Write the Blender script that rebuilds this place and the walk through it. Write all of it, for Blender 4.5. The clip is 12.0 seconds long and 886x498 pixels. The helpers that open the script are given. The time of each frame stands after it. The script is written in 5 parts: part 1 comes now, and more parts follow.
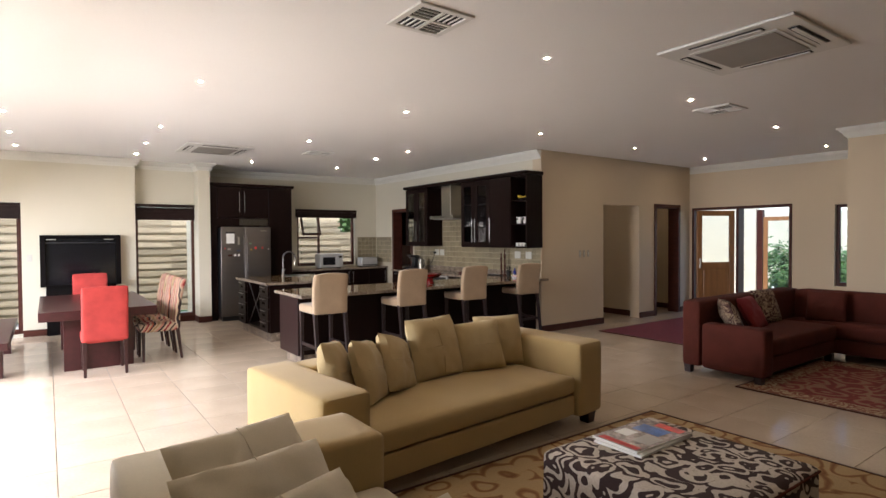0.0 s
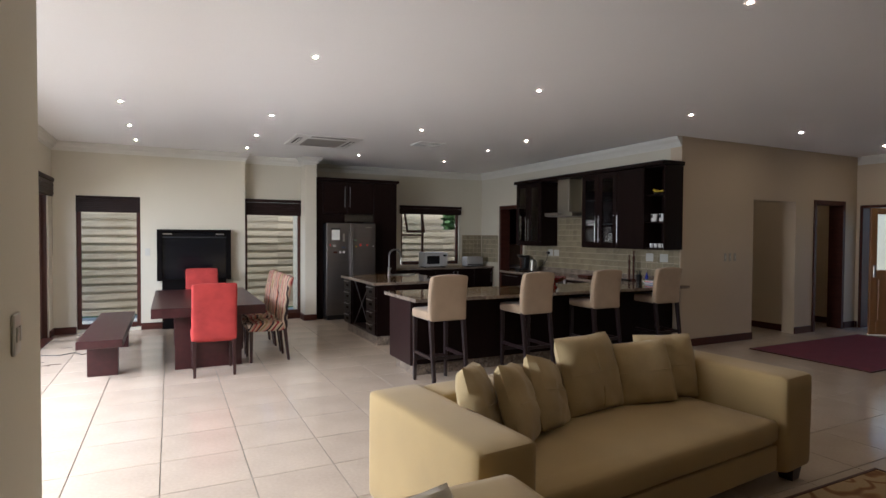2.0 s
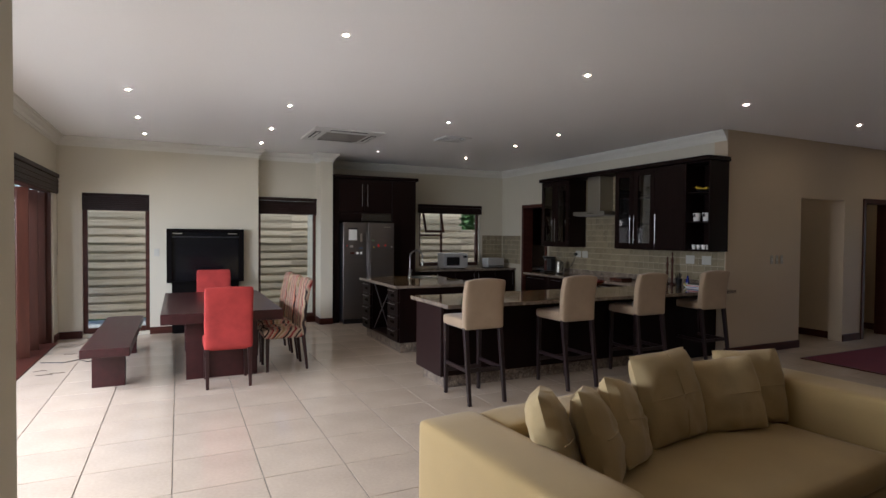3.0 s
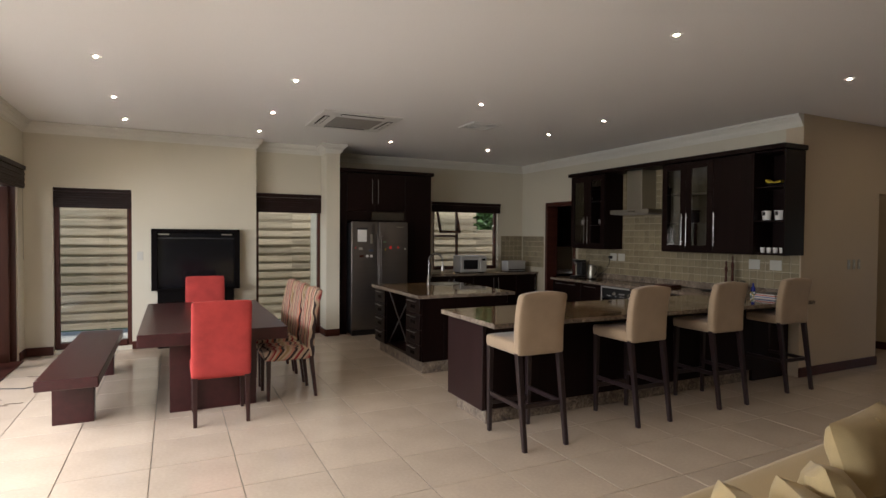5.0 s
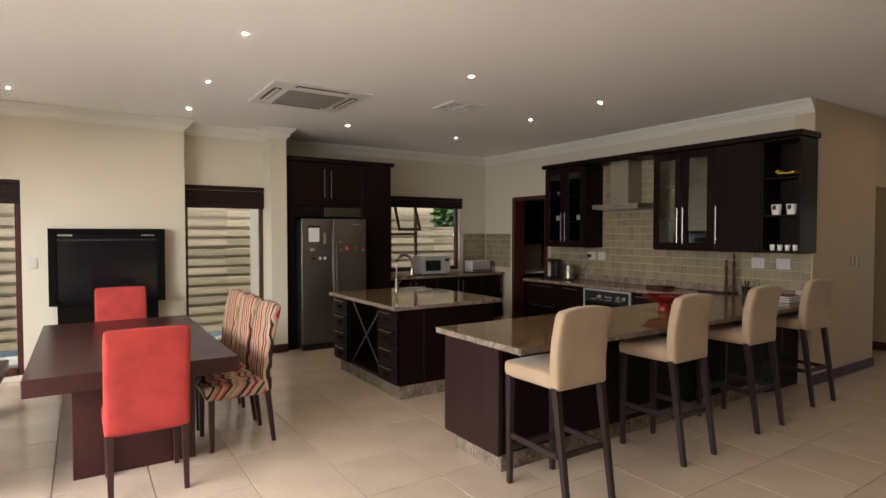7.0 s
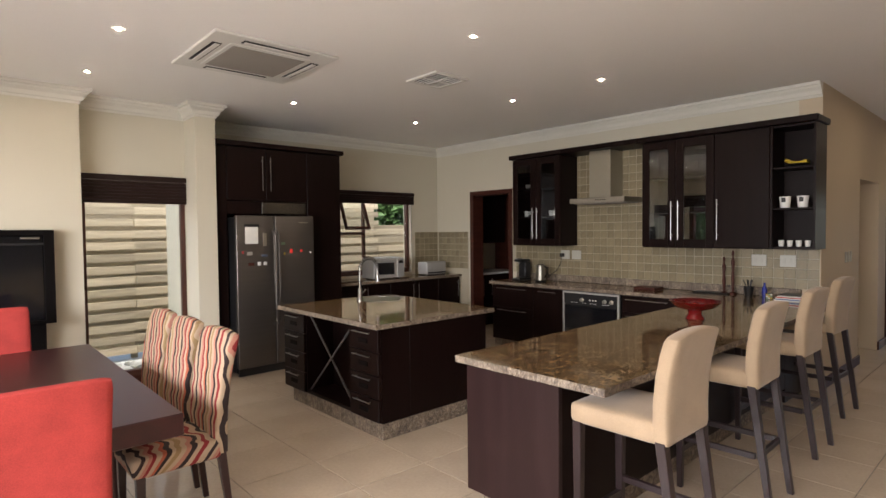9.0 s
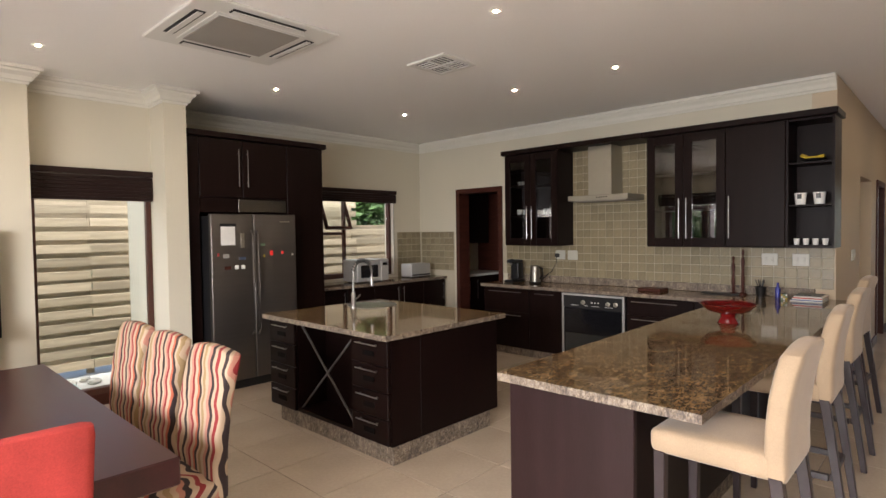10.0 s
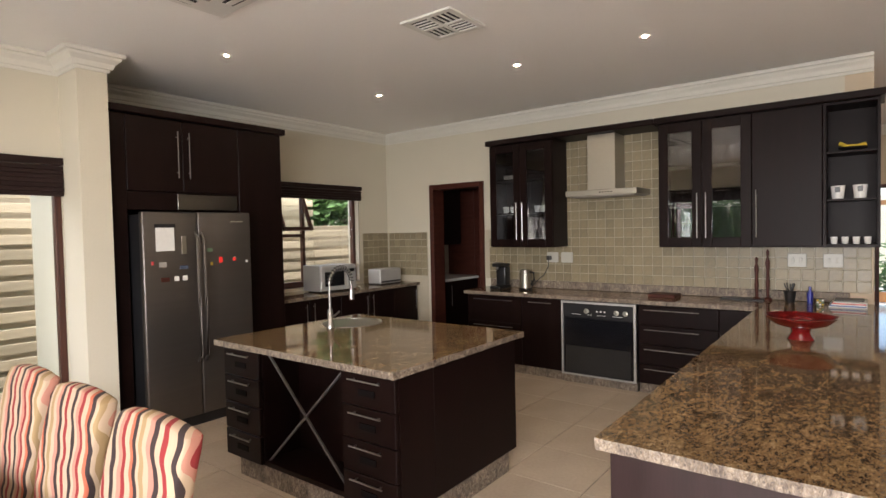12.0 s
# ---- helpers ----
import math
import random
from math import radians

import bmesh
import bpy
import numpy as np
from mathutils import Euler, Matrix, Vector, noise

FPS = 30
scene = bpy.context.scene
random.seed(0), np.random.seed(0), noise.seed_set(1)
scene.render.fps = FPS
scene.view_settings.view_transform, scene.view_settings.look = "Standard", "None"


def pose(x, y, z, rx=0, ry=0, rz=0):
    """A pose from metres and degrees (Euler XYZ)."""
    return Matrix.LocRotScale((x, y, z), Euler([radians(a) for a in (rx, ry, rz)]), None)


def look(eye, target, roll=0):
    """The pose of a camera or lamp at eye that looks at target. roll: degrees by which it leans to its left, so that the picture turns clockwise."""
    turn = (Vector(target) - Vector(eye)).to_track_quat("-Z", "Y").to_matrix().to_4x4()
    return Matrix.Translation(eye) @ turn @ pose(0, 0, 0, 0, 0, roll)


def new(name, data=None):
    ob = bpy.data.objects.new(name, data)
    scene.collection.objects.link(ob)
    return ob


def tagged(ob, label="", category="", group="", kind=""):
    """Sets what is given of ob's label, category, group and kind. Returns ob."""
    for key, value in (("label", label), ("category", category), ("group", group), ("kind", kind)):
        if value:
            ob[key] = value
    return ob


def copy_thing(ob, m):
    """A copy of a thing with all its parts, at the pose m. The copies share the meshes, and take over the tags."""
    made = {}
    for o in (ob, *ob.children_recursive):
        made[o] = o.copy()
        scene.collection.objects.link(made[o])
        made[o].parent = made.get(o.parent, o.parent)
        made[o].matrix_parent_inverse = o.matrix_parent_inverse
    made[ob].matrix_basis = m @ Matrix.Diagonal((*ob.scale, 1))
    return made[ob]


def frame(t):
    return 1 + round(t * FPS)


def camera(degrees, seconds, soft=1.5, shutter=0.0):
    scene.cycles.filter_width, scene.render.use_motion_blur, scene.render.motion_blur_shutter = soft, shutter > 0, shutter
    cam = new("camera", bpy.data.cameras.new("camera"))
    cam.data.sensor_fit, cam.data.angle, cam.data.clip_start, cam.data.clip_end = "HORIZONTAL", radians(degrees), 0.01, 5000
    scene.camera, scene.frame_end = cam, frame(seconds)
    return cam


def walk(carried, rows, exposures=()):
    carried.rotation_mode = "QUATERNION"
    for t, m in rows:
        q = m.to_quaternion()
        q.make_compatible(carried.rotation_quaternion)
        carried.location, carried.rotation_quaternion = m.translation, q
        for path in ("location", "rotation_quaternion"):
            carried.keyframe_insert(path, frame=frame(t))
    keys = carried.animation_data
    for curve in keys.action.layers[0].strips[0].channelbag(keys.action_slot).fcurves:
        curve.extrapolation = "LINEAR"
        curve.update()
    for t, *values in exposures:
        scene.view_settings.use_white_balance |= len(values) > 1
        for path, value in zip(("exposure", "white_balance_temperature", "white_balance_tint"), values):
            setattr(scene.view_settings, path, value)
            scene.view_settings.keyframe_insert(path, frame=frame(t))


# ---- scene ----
cam = camera(77.6, 12.0)
METRES, EYE, TILT, LEAN, TURN = 6.65, 1.6, 0.0, 0.0, -35.7
ROWS = [
    (0.0, 0.0, 0.0, 0.0, -0.01, -1.26, 0.36),
    (0.5, -0.0103, 0.027, 0.0007, 2.86, -1.3, 0.16),
    (1.0, -0.0257, 0.0552, 0.0006, 5.73, -1.33, -0.05),
    (1.5, -0.0464, 0.0856, -0.0009, 8.03, -1.35, -0.23),
    (2.0, -0.0675, 0.1185, -0.0014, 9.34, -1.38, -0.33),
    (2.5, -0.0928, 0.1516, -0.0015, 9.8, -1.34, -0.4),
    (3.0, -0.1204, 0.1858, -0.002, 10.06, -1.35, -0.45),
    (3.5, -0.1451, 0.2213, -0.0031, 10.14, -1.28, -0.51),
    (5.5, -0.2266, 0.3673, 0.0012, 8.94, -1.49, -0.35),
    (6.0, -0.2508, 0.4024, 0.0016, 7.27, -1.63, -0.27),
    (6.5, -0.2772, 0.4375, 0.003, 4.79, -1.61, -0.1),
    (7.0, -0.3028, 0.4759, 0.0033, 2.44, -1.68, 0.0),
    (9.0, -0.401, 0.6309, 0.0031, -6.6, -1.86, 0.6),
    (9.5, -0.4299, 0.6689, 0.0022, -8.67, -1.8, 0.72),
    (10.0, -0.4517, 0.7073, 0.0012, -10.84, -1.81, 0.82),
    (10.5, -0.47, 0.7435, 0.0022, -13.18, -1.81, 0.98),
    (11.0, -0.4871, 0.7818, 0.0028, -15.48, -1.78, 1.1),
    (11.5, -0.4913, 0.819, 0.0023, -16.44, -1.81, 1.16),
    (12.0, -0.4879, 0.8576, 0.0015, -16.93, -1.81, 1.23),
]
walk(cam, [(t, pose(0, 0, EYE, TILT, LEAN, TURN) @ pose(METRES * x, METRES * y, METRES * z, 90 + pitch, roll, yaw)) for t, x, y, z, yaw, pitch, roll in ROWS],
     [(0.0, 1.2, 5950, 14), (1.5, 0.68, 5600, 13), (2.5, 0.2, 5500, 12), (3.5, 0.02, 5600, 13), (5.5, 0.2, 6300, 12), (7.0, 0.58, 6450, 14), (9.0, 0.98, 6300, 14), (12.0, 1.28, 6350, 14)])

# ---- light ----
world = bpy.data.worlds.new("world")
scene.world = world
world.use_nodes = True
wn = world.node_tree.nodes
sky = wn.new("ShaderNodeTexSky")
sky.sky_type, sky.sun_disc = 'NISHITA', False
sky.sun_elevation, sky.sun_rotation = radians(55), radians(-110)
wn["Background"].inputs["Strength"].default_value = 0.15
world.node_tree.links.new(sky.outputs[0], wn["Background"].inputs[0])

sun_data = bpy.data.lights.new("sun", 'SUN')
sun_data.energy, sun_data.angle, sun_data.color = 2.0, radians(14), (1.0, 0.95, 0.88)
sun = new("sun", sun_data)
sun.matrix_world = look((-7, -2.5, 11), (0, 0, 0))


def area_lamp(name, eye, target, w, h, power, colour=(1.0, 0.97, 0.93)):
    d = bpy.data.lights.new(name, 'AREA')
    d.shape, d.size, d.size_y, d.energy, d.color = 'RECTANGLE', w, h, power, colour
    ob = new(name, d)
    ob.matrix_world = look(eye, target)
    return ob


area_lamp("patio_daylight", (-3.15, 6.0, 2.2), (2.5, 6.4, 0.4), 5.0, 1.9, 435)
# Added fill lamp over the fence gap, boosting the sky's light on fence and paving.
area_lamp("side_passage_daylight", (2.9, 12.78, 3.1), (2.9, 12.75, 0.0), 9.5, 0.9, 80)

# ---- materials ----


def material(name):
    m = bpy.data.materials.new(name)
    m.use_nodes = True
    return m, m.node_tree.nodes, m.node_tree.links, m.node_tree.nodes["Principled BSDF"]


def ramp(n, stops, mode='LINEAR'):
    r = n.new("ShaderNodeValToRGB")
    r.color_ramp.interpolation = mode
    els = r.color_ramp.elements
    while len(els) < len(stops):
        els.new(0.5)
    for e, (p, c) in zip(els, stops):
        e.position, e.color = p, (*c, 1)
    return r


def plain(name, col, rough=0.5, metal=0.0, vary=0.12, scale=3.0, grain=60.0, bump=0.05, stretch=(1, 1, 1), per_piece=0.0, sheen=0.0, coat=0.0, spec=0.5):
    """A surface with a broad tone drift, fine grain and a little relief."""
    m, n, l, b = material(name)
    tc = n.new("ShaderNodeTexCoord")
    mp = n.new("ShaderNodeMapping")
    mp.inputs["Scale"].default_value = stretch
    l.new(tc.outputs["Object"], mp.inputs[0])
    big = n.new("ShaderNodeTexNoise")
    big.inputs["Scale"].default_value, big.inputs["Detail"].default_value = scale, 4
    fine = n.new("ShaderNodeTexNoise")
    fine.inputs["Scale"].default_value, fine.inputs["Detail"].default_value = grain, 3
    l.new(mp.outputs[0], big.inputs[0])
    l.new(mp.outputs[0], fine.inputs[0])
    add = n.new("ShaderNodeMath")
    add.operation = 'MULTIPLY_ADD'
    add.inputs[1].default_value = 0.6
    l.new(big.outputs[0], add.inputs[0])
    half = n.new("ShaderNodeMath")
    half.operation = 'MULTIPLY'
    half.inputs[1].default_value = 0.4
    l.new(fine.outputs[0], half.inputs[0])
    l.new(half.outputs[0], add.inputs[2])
    tone = add.outputs[0]
    if per_piece:
        oi = n.new("ShaderNodeObjectInfo")
        pc = n.new("ShaderNodeMath")
        pc.operation = 'MULTIPLY_ADD'
        pc.inputs[1].default_value = per_piece
        l.new(oi.outputs["Random"], pc.inputs[0])
        l.new(tone, pc.inputs[2])
        tone = pc.outputs[0]
    lo = tuple(c * (1 - vary) for c in col)
    hi = tuple(min(1, c * (1 + vary)) for c in col)
    r = ramp(n, [(0.3, lo), (0.7 + per_piece, hi)])
    l.new(tone, r.inputs[0])
    l.new(r.outputs[0], b.inputs["Base Color"])
    rr = n.new("ShaderNodeMapRange")
    rr.inputs["To Min"].default_value, rr.inputs["To Max"].default_value = max(0.02, rough * 0.85), min(1, rough * 1.15)
    l.new(tone, rr.inputs[0])
    l.new(rr.outputs[0], b.inputs["Roughness"])
    b.inputs["Metallic"].default_value = metal
    b.inputs["Specular IOR Level"].default_value = spec
    if sheen:
        b.inputs["Sheen Weight"].default_value = sheen
    if coat:
        b.inputs["Coat Weight"].default_value, b.inputs["Coat Roughness"].default_value = coat, 0.12
    if bump:
        bp = n.new("ShaderNodeBump")
        bp.inputs["Strength"].default_value, bp.inputs["Distance"].default_value = bump, 0.01
        l.new(fine.outputs[0], bp.inputs["Height"])
        l.new(bp.outputs[0], b.inputs["Normal"])
    return m


def granite(name, rough=0.055, lift=1.0, grey=0.0):
    m, n, l, b = material(name)
    tc = n.new("ShaderNodeTexCoord")
    mp = n.new("ShaderNodeMapping")
    mp.inputs["Rotation"].default_value = (0, 0, 0.5)
    mp.inputs["Scale"].default_value = (1.0, 1.9, 1.0)
    l.new(tc.outputs["Object"], mp.inputs[0])
    a = n.new("ShaderNodeTexNoise")
    a.inputs["Scale"].default_value, a.inputs["Detail"].default_value, a.inputs["Roughness"].default_value = 33, 12, 0.78
    a.inputs["Distortion"].default_value = 0.6
    v = n.new("ShaderNodeTexVoronoi")
    v.inputs["Scale"].default_value = 120
    l.new(mp.outputs[0], a.inputs[0])
    l.new(mp.outputs[0], v.inputs[0])
    tones = [(0.32, (0.024, 0.013, 0.008)), (0.41, (0.085, 0.050, 0.027)), (0.48, (0.155, 0.100, 0.053)), (0.55, (0.225, 0.155, 0.084)), (0.64, (0.36, 0.27, 0.165)), (0.74, (0.12, 0.064, 0.034))]
    big = n.new("ShaderNodeTexNoise")
    big.inputs["Scale"].default_value, big.inputs["Detail"].default_value, big.inputs["Distortion"].default_value = 5.5, 4, 1.2
    l.new(mp.outputs[0], big.inputs[0])
    dif = n.new("ShaderNodeMath")
    dif.operation = 'MULTIPLY_ADD'
    dif.inputs[1].default_value, dif.inputs[2].default_value = 0.34, -0.175
    l.new(big.outputs[0], dif.inputs[0])
    vein = n.new("ShaderNodeMath")
    l.new(a.outputs[0], vein.inputs[0])
    l.new(dif.outputs[0], vein.inputs[1])
    tones = [(p, tuple(k + (sum(c) / 3 - k) * grey for k in c)) for p, c in tones]
    r = ramp(n, [(p, tuple(min(0.8, k * lift + (lift - 1) * 0.05) for k in c)) for p, c in tones])
    l.new(vein.outputs[0], r.inputs[0])
    r2 = ramp(n, [(0.0, (0.10, 0.08, 0.07)), (0.35, (0.8, 0.72, 0.6)), (0.8, (1.0, 1.0, 1.0))])
    l.new(v.outputs["Color"], r2.inputs[0])
    mx = n.new("ShaderNodeMix")
    mx.data_type, mx.blend_type = 'RGBA', 'MULTIPLY'
    mx.inputs[0].default_value = 0.75
    l.new(r.outputs[0], mx.inputs[6])
    l.new(r2.outputs[0], mx.inputs[7])
    l.new(mx.outputs[2], b.inputs["Base Color"])
    b.inputs["Roughness"].default_value = rough
    if rough > 0.3:
        bp = n.new("ShaderNodeBump")
        bp.inputs["Strength"].default_value, bp.inputs["Distance"].default_value = 0.6, 0.006
        l.new(a.outputs[0], bp.inputs["Height"])
        l.new(bp.outputs[0], b.inputs["Normal"])
    return m


def striped(name, along, across, freq):
    """Wavy woven stripes; along: axis the stripes cross."""
    m, n, l, b = material(name)
    tc = n.new("ShaderNodeTexCoord")
    sp = n.new("ShaderNodeSeparateXYZ")
    l.new(tc.outputs["Object"], sp.inputs[0])
    ax = "XYZ".index(along)
    w = n.new("ShaderNodeTexNoise")
    w.inputs["Scale"].default_value, w.inputs["Detail"].default_value = 1.0, 1
    mp = n.new("ShaderNodeMapping")
    s = [3.0, 3.0, 3.0]
    s["XYZ".index(across)] = 7.5
    mp.inputs["Scale"].default_value = s
    l.new(tc.outputs["Object"], mp.inputs[0])
    l.new(mp.outputs[0], w.inputs[0])
    k = n.new("ShaderNodeMath")
    k.operation = 'MULTIPLY_ADD'
    k.inputs[1].default_value = 0.15
    l.new(w.outputs[0], k.inputs[0])
    skew = n.new("ShaderNodeMath")
    skew.operation = 'MULTIPLY_ADD'
    skew.inputs[1].default_value = 0.8
    l.new(sp.outputs[1 if along == "X" else 2], skew.inputs[0])
    l.new(sp.outputs[ax], skew.inputs[2])
    l.new(skew.outputs[0], k.inputs[2])
    f = n.new("ShaderNodeMath")
    f.operation = 'MULTIPLY'
    f.inputs[1].default_value = freq
    oi, shift = n.new("ShaderNodeObjectInfo"), n.new("ShaderNodeMath")
    l.new(oi.outputs["Random"], shift.inputs[0])
    l.new(k.outputs[0], shift.inputs[1])
    l.new(shift.outputs[0], f.inputs[0])
    fr = n.new("ShaderNodeMath")
    fr.operation = 'FRACT'
    l.new(f.outputs[0], fr.inputs[0])
    cream, red, dark, pink, olive, rust = (0.41, 0.30, 0.205), (0.22, 0.016, 0.018), (0.025, 0.013, 0.013), (0.40, 0.18, 0.13), (0.28, 0.19, 0.09), (0.40, 0.10, 0.05)
    r = ramp(n, [(0.0, cream), (0.10, red), (0.17, cream), (0.24, dark), (0.31, pink), (0.38, cream), (0.45, olive), (0.52, cream), (0.57, dark),
                 (0.63, rust), (0.68, cream), (0.76, red), (0.82, pink), (0.88, cream), (0.93, dark)], 'CONSTANT')
    l.new(fr.outputs[0], r.inputs[0])
    l.new(r.outputs[0], b.inputs["Base Color"])
    b.inputs["Roughness"].default_value = 0.85
    g = n.new("ShaderNodeTexNoise")
    g.inputs["Scale"].default_value = 350
    l.new(tc.outputs["Object"], g.inputs[0])
    bp = n.new("ShaderNodeBump")
    bp.inputs["Strength"].default_value, bp.inputs["Distance"].default_value = 0.15, 0.004
    l.new(g.outputs[0], bp.inputs["Height"])
    l.new(bp.outputs[0], b.inputs["Normal"])
    return m


def scrolls(name, dark, light, scale, width=0.5, dist=1.6, rough=0.85, mid=None):
    """Scrolling two-tone ornament from bent rings."""
    m, n, l, b = material(name)
    tc = n.new("ShaderNodeTexCoord")
    nz = n.new("ShaderNodeTexNoise")
    nz.inputs["Scale"].default_value, nz.inputs["Detail"].default_value = scale * 0.7, 1
    l.new(tc.outputs["Object"], nz.inputs[0])
    mx = n.new("ShaderNodeMix")
    mx.data_type = 'VECTOR'
    mx.inputs[0].default_value = 0.12 * dist
    l.new(tc.outputs["Object"], mx.inputs[4])
    l.new(nz.outputs["Color"], mx.inputs[5])
    v = n.new("ShaderNodeTexVoronoi")
    v.inputs["Scale"].default_value = scale
    l.new(mx.outputs[1], v.inputs[0])
    s = n.new("ShaderNodeMath")
    s.operation = 'MULTIPLY'
    s.inputs[1].default_value = 17
    l.new(v.outputs["Distance"], s.inputs[0])
    sn = n.new("ShaderNodeMath")
    sn.operation = 'SINE'
    l.new(s.outputs[0], sn.inputs[0])
    sc = n.new("ShaderNodeMath")
    sc.operation = 'MULTIPLY_ADD'
    sc.inputs[1].default_value, sc.inputs[2].default_value = 0.5, 0.5
    l.new(sn.outputs[0], sc.inputs[0])
    stops = [(0.0, dark), (width - 0.03, dark), (width + 0.03, light), (1.0, light)]
    if mid:
        stops = [(0.0, dark), (width * 0.5, mid), (width, light), (1.0, light)]
    r = ramp(n, stops)
    l.new(sc.outputs[0], r.inputs[0])
    fine = n.new("ShaderNodeTexNoise")
    fine.inputs["Scale"].default_value = 90
    l.new(tc.outputs["Object"], fine.inputs[0])
    mul = n.new("ShaderNodeMix")
    mul.data_type, mul.blend_type = 'RGBA', 'MULTIPLY'
    mul.inputs[0].default_value = 0.45
    l.new(r.outputs[0], mul.inputs[6])
    l.new(fine.outputs["Fac"], mul.inputs[7])
    l.new(mul.outputs[2], b.inputs["Base Color"])
    b.inputs["Roughness"].default_value = rough
    bp = n.new("ShaderNodeBump")
    bp.inputs["Strength"].default_value, bp.inputs["Distance"].default_value = 0.2, 0.005
    l.new(fine.outputs[0], bp.inputs["Height"])
    l.new(bp.outputs[0], b.inputs["Normal"])
    return m


def glass(name, tint=(1, 1, 1), gloss=0.025):
    """Thin pane: mostly clear with a mirror-like gloss."""
    m, n, l, b = material(name)
    n.remove(b)
    out = n["Material Output"]
    tr, gl, mx, lw = n.new("ShaderNodeBsdfTransparent"), n.new("ShaderNodeBsdfGlossy"), n.new("ShaderNodeMixShader"), n.new("ShaderNodeLayerWeight")
    tr.inputs[0].default_value = (*tint, 1)
    gl.inputs["Roughness"].default_value = 0.01
    lw.inputs[0].default_value = 0.5
    pw, sc = n.new("ShaderNodeMath"), n.new("ShaderNodeMath")
    pw.operation, sc.operation = 'POWER', 'MULTIPLY_ADD'
    pw.inputs[1].default_value, sc.inputs[1].default_value, sc.inputs[2].default_value = 4.0, 0.5, gloss
    l.new(lw.outputs["Facing"], pw.inputs[0])
    l.new(pw.outputs[0], sc.inputs[0])
    l.new(sc.outputs[0], mx.inputs[0])
    l.new(tr.outputs[0], mx.inputs[1])
    l.new(gl.outputs[0], mx.inputs[2])
    l.new(mx.outputs[0], out.inputs[0])
    return m


def glow(name, col, strength):
    m, n, l, b = material(name)
    b.inputs["Base Color"].default_value = (*[c * 0.3 for c in col], 1)
    b.inputs["Emission Color"].default_value = (*col, 1)
    b.inputs["Emission Strength"].default_value = strength
    return m


M_WALL = plain("wall_paint", (0.60, 0.56, 0.455), 0.75, vary=0.04, scale=0.8, grain=120, bump=0.04)
# Wall paint again, with shade and warm lamplight mixed into its colour.
M_WALL_SHADED = plain("shaded_wall_paint", (0.56, 0.46, 0.33), 0.75, vary=0.05, scale=0.8, grain=120, bump=0.04)
M_CEIL = plain("ceiling_paint", (0.90, 0.885, 0.86), 0.85, vary=0.02, scale=0.5, bump=0.02)
M_CORN = plain("cornice_plaster", (0.70, 0.68, 0.61), 0.7, vary=0.03, bump=0.02)
M_TILE = plain("floor_tile", (0.50, 0.41, 0.318), 0.15, vary=0.14, scale=2.2, grain=45, bump=0.015, per_piece=0.1)
M_GROUT = plain("grout", (0.25, 0.22, 0.185), 0.9, vary=0.2)
M_WTILE = plain("wall_tile", (0.235, 0.195, 0.12), 0.35, vary=0.25, scale=8, grain=70, bump=0.05, per_piece=0.4)
M_WGROUT = plain("wall_grout", (0.47, 0.42, 0.32), 0.9)
M_ESP = plain("espresso_wood", (0.0085, 0.0036, 0.0031), 0.4, spec=0.11, vary=0.3, scale=2, grain=30, stretch=(6, 6, 0.6), bump=0.02)
M_MAH = plain("mahogany_wood", (0.036, 0.0085, 0.009), 0.3, spec=0.4, vary=0.35, scale=2, grain=25, stretch=(7, 0.6, 7), bump=0.02)
M_WENGE = plain("wenge_panel", (0.020, 0.0085, 0.0085), 0.4, spec=0.3, vary=0.3, scale=2, grain=25, stretch=(7, 7, 0.6), bump=0.02)
M_TEAK = plain("red_hardwood", (0.06, 0.017, 0.009), 0.4, vary=0.35, scale=2, grain=30, stretch=(8, 8, 0.7), bump=0.03)
M_OAK = plain("honey_hardwood", (0.28, 0.13, 0.045), 0.4, vary=0.25, scale=2, grain=30, stretch=(8, 8, 0.7), bump=0.03)
M_SKIRT = plain("skirting_wood", (0.06, 0.018, 0.012), 0.45, spec=0.2, vary=0.3, grain=30, stretch=(1, 1, 8), bump=0.02)
M_BLIND = plain("blind_slat", (0.020, 0.010, 0.009), 0.45, spec=0.2, vary=0.3, stretch=(1, 8, 8), bump=0.02)
M_GRAN = granite("granite")
M_GRANEDGE = granite("hewn_granite", 0.55, 1.35, 0.5)
M_STEEL = plain("brushed_steel", (0.42, 0.40, 0.345), 0.4, 1.0, vary=0.03, grain=80, stretch=(0.4, 8, 8), bump=0)
M_CHROME = plain("chrome", (0.40, 0.39, 0.37), 0.3, 1.0, vary=0.03, bump=0)
M_STEELP = plain("satin_trim", (0.46, 0.455, 0.44), 0.45, 0.4, vary=0.05)
M_FRIDGE = plain("fridge_steel", (0.15, 0.135, 0.125), 0.36, 0.85, vary=0.06, grain=90, stretch=(0.3, 0.3, 8), bump=0.02)
M_BLACK = plain("black_plastic", (0.012, 0.012, 0.013), 0.35, vary=0.2, bump=0.01)
# Matt black of the media unit; also paints the shade in the drawer pulls.
M_MATT_SHADE = plain("matt_and_shade_black", (0.004, 0.003, 0.003), 0.9, spec=0.1, vary=0.2)
M_SCREEN = plain("black_glass", (0.008, 0.008, 0.010), 0.12, vary=0.1, bump=0)
M_SOFA = plain("mustard_linen", (0.37, 0.262, 0.108), 0.9, vary=0.10, scale=3, grain=240, bump=0.12, sheen=0.15)
M_CUSH = plain("pale_linen", (0.40, 0.30, 0.145), 0.9, vary=0.13, scale=5, grain=260, bump=0.12, sheen=0.15)
